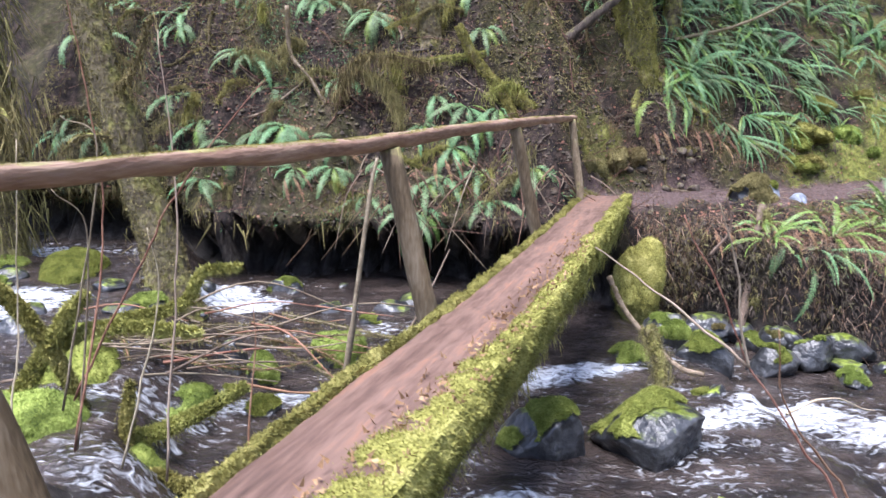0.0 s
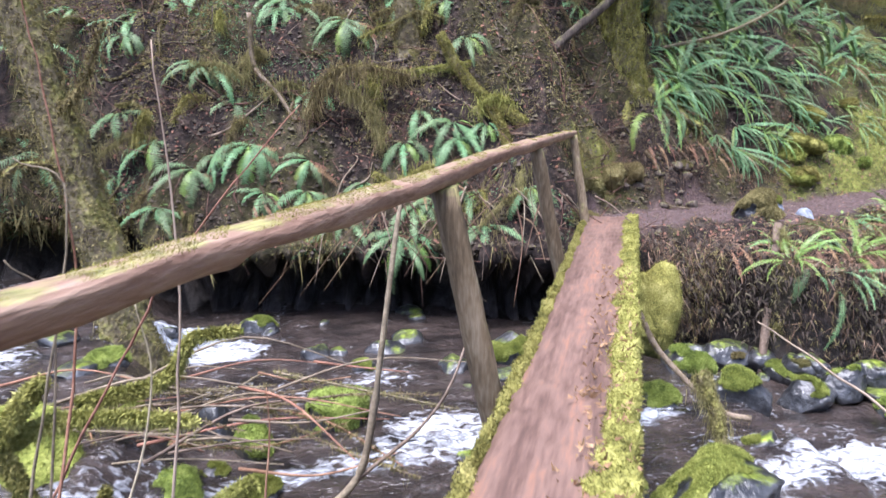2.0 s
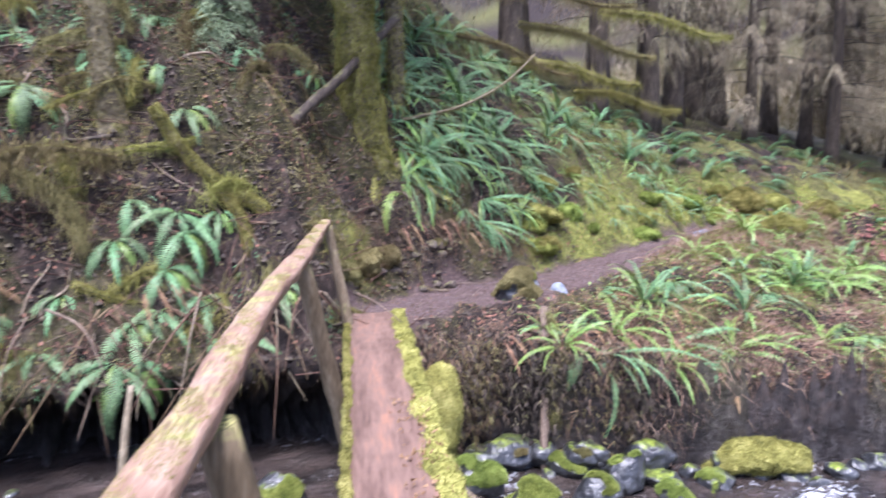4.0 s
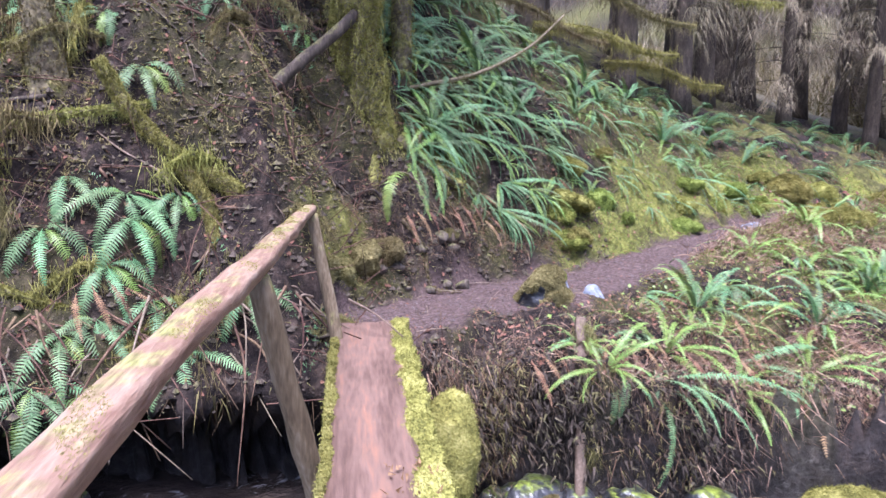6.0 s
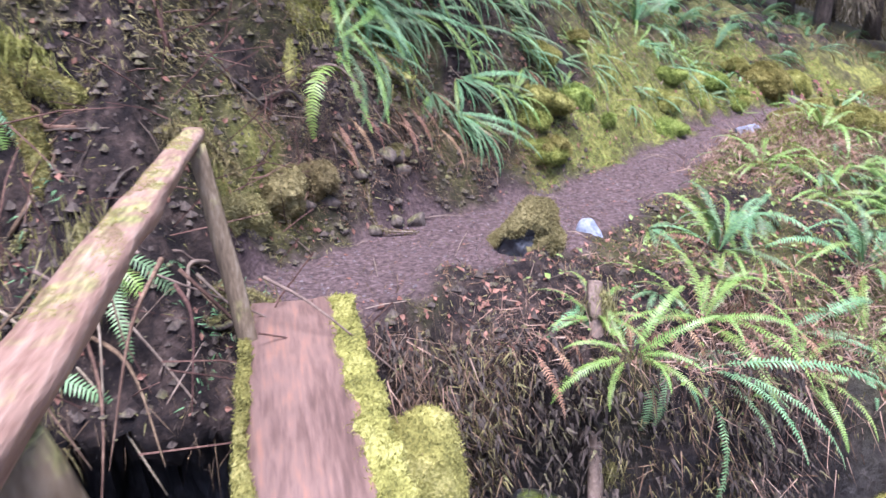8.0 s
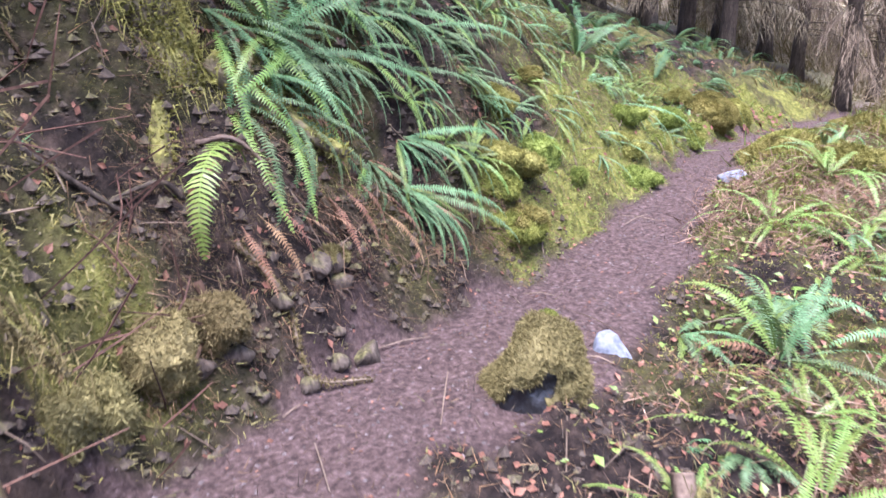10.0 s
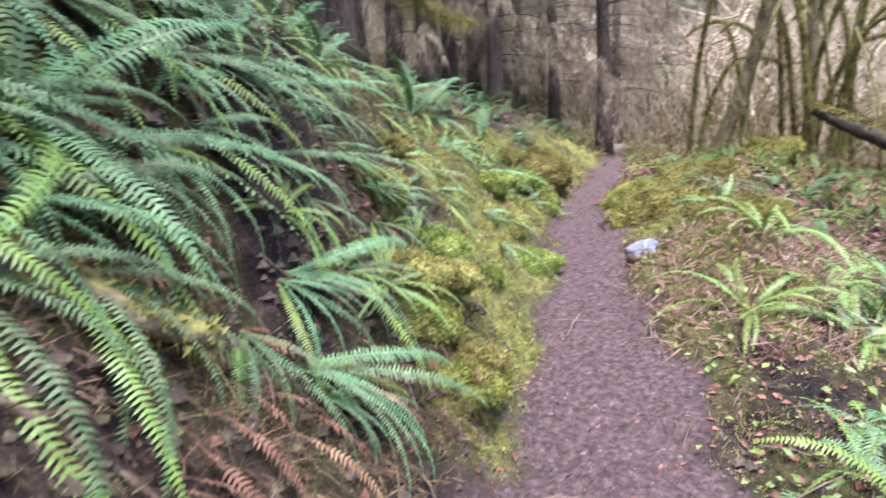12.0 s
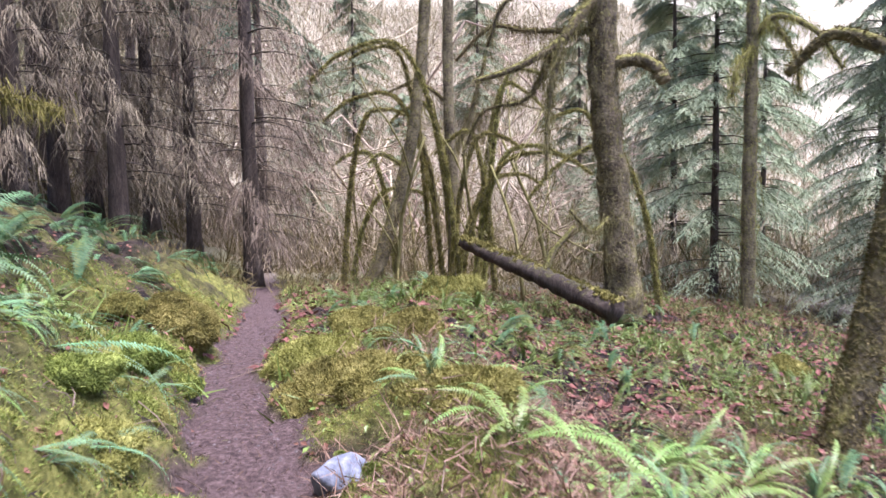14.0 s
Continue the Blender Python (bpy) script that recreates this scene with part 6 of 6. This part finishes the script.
# ---- the forest beyond ----
def conifer(label, height, bare, seed, needle, reach=2.2, dry=True, r0=0.17, limbs=64, twigs=16, name="conifer", leaf=0.2):
    """A straight trunk, dead hanging twigs below and needled sprays above."""
    rng = np.random.RandomState(seed)
    ob = thing(name, (0, 0, -60), label, "tree", "conifers")
    ln = [Vector((0.05 * noise.noise(Vector((seed, z * 0.4, 0))), 0.05 * noise.noise(Vector((z * 0.4, seed, 2))), z)) for z in np.linspace(-0.3, height, 24)]
    v, f = tube(ln, [r0 * (1 - 0.85 * i / 23) * (1 + 0.5 * math.exp(-i * 1.2)) for i in range(24)], 12, 0.15, seed, 0, 2.0)
    part("trunk", v, f, M_BARK, ob)
    wood, crown, old = Geo(), [], []
    for i in range(limbs):
        t = (i + rng.rand()) / limbs
        z = bare * 0.16 + (height - bare * 0.16) * t
        live = z > bare
        a = rng.rand() * 6.283
        l = reach * (1 - 0.75 * max(0, (z - bare) / (height - bare))) * (0.6 + 0.5 * rng.rand()) * (1 if live else 0.75)
        d = Vector((math.cos(a), math.sin(a), 0))
        pts = [Vector((0, 0, z)) + d * l * s + Vector((0, 0, 0.12 * l * s - (0.42 if live else 0.3) * l * s * s)) for s in (0, 0.25, 0.5, 0.75, 1)]
        v, f = tube(pts, [0.022, 0.017, 0.012, 0.008, 0.004], 4)
        wood.add(v, f)
        for j in range(twigs):
            s = 0.15 + 0.85 * (j + rng.rand()) / twigs
            k = min(3, int(s * 4))
            o = pts[k].lerp(pts[k + 1], s * 4 - k)
            sd = Vector((-d.y, d.x, 0)) * (1 if j % 2 else -1)
            tw = (sd * (0.7 + 0.4 * rng.rand()) + d * 0.7 + Vector((0, 0, -0.25 - 0.4 * rng.rand()))).normalized()
            w = 0.2 + 0.5 * (1 - abs(s - 0.45)) * l / reach
            (crown if live else old).append((o, tw, w if live else w * 1.15))

    def sprays(items, leaf, droop, wide):
        O = np.array([tuple(q[0]) for q in items])
        D = np.array([tuple(q[1]) for q in items])
        W = np.array([q[2] for q in items])
        tris = []
        steps = 6
        for s in range(steps):
            base = O + D * (W * s / steps)[:, None] + np.array([0, 0, -1]) * (droop * W * (s / steps) ** 2)[:, None]
            for sg in (1, -1):
                side = np.cross(D, (0, 0, 1)) * sg
                side /= np.linalg.norm(side, axis=1, keepdims=True) + 1e-9
                out = D * 0.8 + side * 0.8 + rng.normal(size=D.shape) * 0.25
                out[:, 2] -= droop
                out /= np.linalg.norm(out, axis=1, keepdims=True)
                ll = (leaf * (0.6 + 0.7 * rng.rand(len(O))))[:, None]
                ac = np.cross(out, rng.normal(size=D.shape) * 0.3 + np.array([0, 0, 1]))
                ac /= np.linalg.norm(ac, axis=1, keepdims=True) + 1e-9
                tris.append(np.stack([base - ac * ll * wide, base + ac * ll * wide, base + out * ll], axis=1))
        T = np.concatenate(tris).reshape(-1, 3)
        return T, np.arange(len(T)).reshape(-1, 3)

    tagged(wood.part("branchwork", M_BARK, ob), kind="stuff")
    if crown:
        tv, tf = sprays(crown, leaf, 0.6, 0.055)
        part("crown", tv, tf, needle, ob, "needled sprays", False)
    if old and dry:
        tv, tf = sprays(old, 0.34, 1.4, 0.02)
        part("lower_crown", tv, tf, M_DRY, ob, "dry hanging lichen-grey twigs", False)
    return ob


def bare_tree(label, height, seed, mat, spread=0.55, name="bare_tree", levels=3, r0=0.09):
    """A leafless broadleaf: limbs that fork three times into fine twigs."""
    rng = np.random.RandomState(seed)
    ob = thing(name, (0, 0, -60), label, "tree", "bare trees")
    g, tw = Geo(), Geo()

    def grow(p, d, l, r, level):
        n = 4
        pts = [p]
        q = d.copy()
        for i in range(n):
            q = (q + Vector(rng.normal(size=3)) * 0.18 + Vector((0, 0, 0.06))).normalized()
            pts.append(pts[-1] + q * l / n)
        v, f = tube(pts, [r * (1 - 0.55 * i / n) for i in range(n + 1)], 6 if level == 0 else (4 if level < 2 else 3))
        (g if level < 2 else tw).add(v, f)
        if level < levels:
            for k in range(5 if level < 2 else 4):
                i = 1 + rng.randint(n)
                nd = (q * 0.6 + Vector(rng.normal(size=3)) * spread * 1.2).normalized()
                grow(pts[i], nd, l * (0.45 + 0.25 * rng.rand()), r * 0.45, level + 1)

    grow(Vector((0, 0, -0.3)), Vector((0.08 * rng.normal(), 0.08 * rng.normal(), 1)).normalized(), height * 0.6, r0, 0)
    g.part("trunk", mat, ob)
    tw.part("crown", mat, ob, "fine bare twigs", False)
    return ob


def settle(ob, spots, first=True):
    """The first spot takes the thing itself, the others copies."""
    for i, (x, y, s, t) in enumerate(spots):
        m = Matrix.Translation((x, y, ground_z(x, y))) @ pose(0, 0, 0, 0, 0, t) @ Matrix.Diagonal((s, s, s, 1))
        if i == 0:
            ob.matrix_basis = m
        else:
            copy_thing(ob, m)


settle(conifer("slim dark conifer with dead lichen-grey lower limbs", 17, 7.0, 1, M_NEEDLE, 2.5, r0=0.19, limbs=80, twigs=18, leaf=0.24), [(19.2, 12.35, 1.0, 0), (17.5, 14.4, 0.9, 70), (22.5, 15.8, 1.0, 140), (24.5, 13.4, 0.85, 100), (21.0, 14.2, 0.9, 33), (18.8, 16.2, 1.0, 77), (26.5, 16.5, 1.0, 222), (14.6, 14.6, 0.8, 300), (23.2, 17.6, 1.1, 12)])
settle(conifer("tall dark conifer trunk with hanging dry twigs", 19, 11, 2, M_NEEDLE, 2.4, r0=0.26, limbs=64, twigs=12), [(11.2, 14.6, 1.0, 0), (9.0, 13.6, 0.8, 50), (16.5, 17.5, 1.0, 90), (7.2, 14.0, 0.9, 150), (20.0, 18.5, 1.0, 250), (5.0, 13.8, 0.9, 20), (12.5, 18.0, 1.1, 300), (25, 20, 1.1, 60), (2.6, 14.5, 1, 10), (-0.4, 13.6, 0.9, 110), (-3.2, 14.2, 1.0, 200), (-6.5, 12.5, 1.0, 80), (29, 22, 1.0, 80), (34, 21, 1.1, 10), (10.2, 13.4, 0.7, 40), (12.6, 15.2, 0.9, 170), (8.2, 15.4, 1.0, 220), (14.4, 16.4, 1.0, 280), (6.0, 15.6, 1.0, 330), (18.0, 19.5, 1.1, 30), (3.9, 12.6, 0.7, 60)])
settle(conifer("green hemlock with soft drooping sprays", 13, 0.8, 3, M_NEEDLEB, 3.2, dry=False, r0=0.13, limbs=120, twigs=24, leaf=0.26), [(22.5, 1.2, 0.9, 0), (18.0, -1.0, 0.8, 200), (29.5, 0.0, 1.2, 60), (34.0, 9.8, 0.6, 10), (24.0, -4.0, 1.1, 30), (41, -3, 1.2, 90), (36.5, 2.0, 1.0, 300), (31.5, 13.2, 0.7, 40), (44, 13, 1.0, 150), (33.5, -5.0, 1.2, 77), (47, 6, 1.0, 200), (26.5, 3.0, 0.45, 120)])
settle(conifer("young grey-green conifer sapling on the slope", 2.0, 0.05, 4, M_NEEDLEB, 0.5, dry=False, r0=0.02, limbs=46, twigs=16, leaf=0.13), [(0.95, 9.55, 0.62, 0)])
settle(bare_tree("leafless pale tree on the far slope", 10, 5, M_PALE, name="bare_tree"), [(27.5, 11.5, 1.0, 0), (24.0, 9.3, 0.7, 33), (26.0, 8.2, 0.8, 66), (28.5, 6.0, 0.9, 99), (25.5, 4.0, 0.7, 132), (30.5, 10.3, 0.9, 165), (33.0, 5.0, 1.0, 198), (35.5, 10.8, 1.0, 231), (38.0, 7.0, 1.1, 264), (31.5, 7.0, 1.0, 90), (34.0, 12.5, 1.1, 200), (30.0, 3.5, 0.9, 30), (37.0, 9.0, 1.1, 140), (40.0, 14.5, 1.2, 60), (43.0, 5.0, 1.2, 10), (46.0, 10.5, 1.3, 250), (36.0, 17.0, 1.1, 100), (49.0, 16.0, 1.3, 40), (52.0, 7.0, 1.4, 300), (33.0, 17.5, 1.0, 20), (47.0, 1.0, 1.2, 70), (55.0, 12.0, 1.5, 150), (29.0, 14.5, 0.9, 180), (42.0, 19.0, 1.2, 220)])
settle(bare_tree("leafless thicket shrub with yellowish moss", 5.5, 7, M_MOSSD, 0.8, "bare_shrub", r0=0.05), [(23.0, 9.0, 1.0, 0), (26.0, 7.0, 1.0, 80), (24.5, 10.6, 0.9, 150), (28.5, 9.3, 1.1, 220), (32.0, 11.0, 1.2, 20), (27.0, 2.0, 0.8, 100), (35.0, 7.5, 1.3, 300), (39.0, 11.5, 1.4, 40), (30.5, 12.8, 1.1, 90), (45.0, 13.5, 1.6, 10), (41.0, 7.8, 1.5, 120), (18.6, 6.6, 1.0, 15), (22.0, 5.5, 1.3, 75), (20.6, 7.4, 1.2, 135), (19.2, 9.3, 1.1, 195)])
settle(bare_tree("pale brown bare bush", 3.6, 9, M_PALE, 1.0, "bare_shrub", r0=0.03), [(20.5, 4.4, 0.8, 0), (22.0, 6.3, 0.9, 60), (23.5, 7.8, 1.0, 120), (21.5, 10.2, 0.9, 200), (26.5, 12.5, 1.2, 240), (25.0, 5.4, 1.0, 20), (29.0, 7.2, 1.3, 80), (31.0, 5.0, 1.3, 140), (33.5, 9.6, 1.5, 10), (36.5, 13.5, 1.6, 70), (27.8, 10.4, 1.2, 130), (24.0, 2.8, 0.8, 190), (38.5, 8.2, 1.7, 250), (34.5, 4.0, 1.5, 310), (44.0, 11.0, 2.0, 50)])

# the mossy maples by the low ground
tree("tall mossy maple trunk with drooping moss-draped limbs", [(15.8, 5.25, -0.75), (15.8, 5.3, 0.0), (15.8, 5.45, 1.5), (15.8, 5.62, 3.2), (15.8, 5.62, 5.5), (15.9, 5.6, 9.0)], 0.28, 0.2, M_MBARK, 9000, M_MOSSD, [
    ([(15.8, 5.65, 4.6), (15.6, 6.05, 4.2), (15.5, 6.4, 3.75), (15.4, 7.1, 3.35), (15.4, 7.75, 3.15)], 0.11, 0.035),
    ([(15.5, 6.35, 3.8), (15.4, 6.5, 3.2), (15.4, 6.6, 2.5), (15.4, 6.62, 1.6)], 0.07, 0.02),
    ([(15.5, 6.5, 3.6), (15.6, 6.9, 2.9), (15.7, 7.6, 2.7), (15.8, 7.95, 2.0)], 0.05, 0.015),
    ([(15.8, 5.55, 3.4), (15.6, 5.2, 3.5), (15.5, 4.85, 3.35), (15.4, 4.75, 3.1)], 0.12, 0.1),
    ([(15.8, 5.65, 5.2), (15.8, 6.5, 4.7), (15.9, 7.2, 4.5), (16.0, 7.5, 3.8)], 0.07, 0.02),
    ([(15.9, 5.7, 4.0), (16.4, 6.8, 4.15), (16.8, 7.4, 4.3), (17.2, 8.0, 3.8)], 0.05, 0.02),
    ([(15.7, 5.5, 1.0), (15.3, 5.9, 0.75), (15.1, 6.3, 1.1)], 0.05, 0.02)], 0.2, 51, flare=1.25)
tree("leaning mossy trunk beside the low ground", [(9.0, 5.55, -1.1), (9.15, 5.38, -0.6), (9.25, 5.12, 0.2), (9.3, 4.84, 1.4), (9.3, 4.62, 2.8), (9.2, 4.4, 5.5)], 0.13, 0.11, M_MBARK, 15000, M_MOSSD, [([(9.1, 5.6, -0.75), (8.9, 5.95, -0.8), (8.7, 6.2, -1.0)], 0.07, 0.03), ([(9.3, 5.0, 2.4), (9.5, 5.3, 2.55), (9.8, 5.5, 2.3)], 0.06, 0.03)], 0.06, 52, flare=1.5)
tree("slim mossy alder with side branches", [(21.0, 8.0, -1.1), (21.0, 8.0, 1.5), (21.0, 8.1, 4.0), (21.0, 8.0, 9.0)], 0.15, 0.1, M_MBARK, 2500, M_MOSSD, [([(21, 8.05, 2.2), (21, 7.6, 3.2), (21, 7.2, 4.6)], 0.07, 0.03), ([(21, 8.05, 3.5), (21, 8.8, 4.0), (21, 9.5, 3.8)], 0.04, 0.015)], 0.15, 53)
tree("leaning alder trunk yellow with moss", [(20.0, 10.0, -0.9), (20.0, 9.4, 0.8), (20.0, 8.9, 2.8), (20.0, 8.6, 5.5), (20, 8.5, 9)], 0.17, 0.1, M_MBARK, 3000, M_MOSS, [([(20, 9.1, 2.0), (20, 9.6, 2.3), (20, 9.9, 2.1)], 0.05, 0.02), ([(20.2, 8.85, 3.0), (20.4, 8.5, 1.8), (20.5, 8.35, 0.4)], 0.05, 0.03)], 0.15, 54)
tree("mossy maple with spreading drooping limbs", [(19.5, 1.6, -1.6), (19.5, 1.6, 1.0), (19.5, 1.6, 4.0), (19.4, 1.6, 9.0)], 0.16, 0.11, M_MBARK, 3000, M_MOSS, [([(19.5, 1.6, 4.6), (19.2, 1.2, 5.0), (18.8, 0.6, 4.6), (18.5, 0.2, 3.8)], 0.09, 0.03), ([(19.3, 1.3, 5.0), (18.9, 1.0, 4.2), (18.8, 0.9, 3.4)], 0.05, 0.02), ([(19.4, 1.6, 4.4), (19.0, 2.1, 4.0), (18.8, 2.3, 3.3)], 0.05, 0.02)], 0.25, 55)
branch("fallen_log", "rotten fallen log with a mossy back propped on the rise", [(15.0, 5.6, -0.5), (16.2, 6.4, -0.15), (17.6, 7.15, 0.1), (19.0, 7.84, 0.36)], 0.19, 0.12, M_BARK, None, 0, seed=71, category="log", sides=14)
rl = np.random.RandomState(5)
P = [Vector((15.0, 5.6, -0.5)).lerp(Vector((19.0, 7.84, 0.36)), t) + Vector((0.1 * rl.normal(), 0.05 * rl.normal(), 0.19 - 0.07 * t)) for t in rl.rand(2600)]
tv, tf = tufts(np.array([tuple(q) for q in P]), np.tile((0, 0, 1.0), (len(P), 1)), 0.06, 3, rl)
tagged(part("log_moss", tv, tf, M_MOSS, None, "", False), "thick moss along the fallen log", "moss", kind="stuff")
branch("mossy_branch", "broken limb standing up behind the fallen log", [(16.4, 6.5, 0.0), (16.6, 6.3, 0.35), (16.8, 5.9, 0.75)], 0.07, 0.05, M_MBARK, M_MOSS, 500, 0.1, 72)
for x, y, sx, sz in ((12.7, 4.0, 0.3, 0.25), (9.3, 9.2, 0.5, 0.2), (10.3, 8.9, 0.45, 0.22), (8.4, 8.95, 0.4, 0.26), (7.7, 8.2, 0.35, 0.12), (11.0, 8.3, 0.35, 0.2), (8.0, 8.6, 0.3, 0.14), (9.0, 8.5, 0.3, 0.15), (9.6, 10.5, 0.4, 0.2), (10.9, 10.9, 0.4, 0.25)):
    boulder("moss_hummock", (x, y, ground_z(x, y) + 0.02), (sx, sx * 0.8, sz), x, 1.4, "rounded hummock padded with golden moss", M_BARK, int(x * 10), "moss hummocks", M_MOSS, tuft=0.028, lump=0.45)["category"] = "hummock"


yr = np.random.RandomState(28)
for k in range(16):
    x, y, z = 18.5 + 4 * yr.rand(), 3.5 + 6.5 * yr.rand(), 1.2 + 3.4 * yr.rand()
    l = 0.8 + 1.2 * yr.rand()
    d = Vector((0.3 * yr.normal(), l * (1 if k % 2 else -1), 0.25 * yr.normal()))
    o = Vector((x, y, z))
    foot = Vector((x, y - 0.6 * d.y, ground_z(x, y - 0.6 * d.y) - 0.1))
    branch("mossy_sapling", "thin bent sapling furred with golden moss among the alders", [foot, foot.lerp(o, 0.6) - d * 0.15, o, o + d * 0.6, o + d - Vector((0, 0, 0.3 * l))], 0.05, 0.018, M_MBARK, M_MOSS, 900, 0.12, 700 + k, "golden moss saplings", "tree", 6, 6, 0.035)


# fine growth over the far slope, too thick to tell apart
r = np.random.RandomState(95)
n = 42000
x = 24 + 46 * r.rand(n) ** 1.3
y = -14 + 46 * r.rand(n)
z = ground(x, y)[0]
P = np.stack([x, y, z + 0.4 * r.rand(n)], axis=1)
tv, tf = tufts(P, np.tile((-0.2, 0, 1.0), (n, 1)), 0.5 + 1.3 * r.rand(n), 3, r, -0.2, 0.012, 0.6)
half = len(tf) // 2
for mat, fs, label in ((M_PALE, tf[:half], "pale leafless thicket on the far slope"), (M_MOSSD, tf[half:], "olive mossy thicket on the far slope")):
    tagged(part("far_thicket", tv[fs.reshape(-1)], np.arange(len(fs) * 3).reshape(-1, 3), mat, None, "", False), label, "thicket", kind="stuff")
n = 9000
x, y = 15 + 14 * r.rand(n), -6 + 20 * r.rand(n)
z, on_path, moss, wet = ground(x, y)
P = np.stack([x, y, z], axis=1)[(on_path < 0.2) & (wet < 0.3)]
tv, tf = tufts(P, np.tile((0, 0, 1.0), (len(P), 1)), 0.22, 4, r, 0, 0.04, 0.8)
tagged(part("far_grass", tv, tf, M_MOSSD, None, "", False), "dull olive grass on the low ground", "grass", kind="stuff")
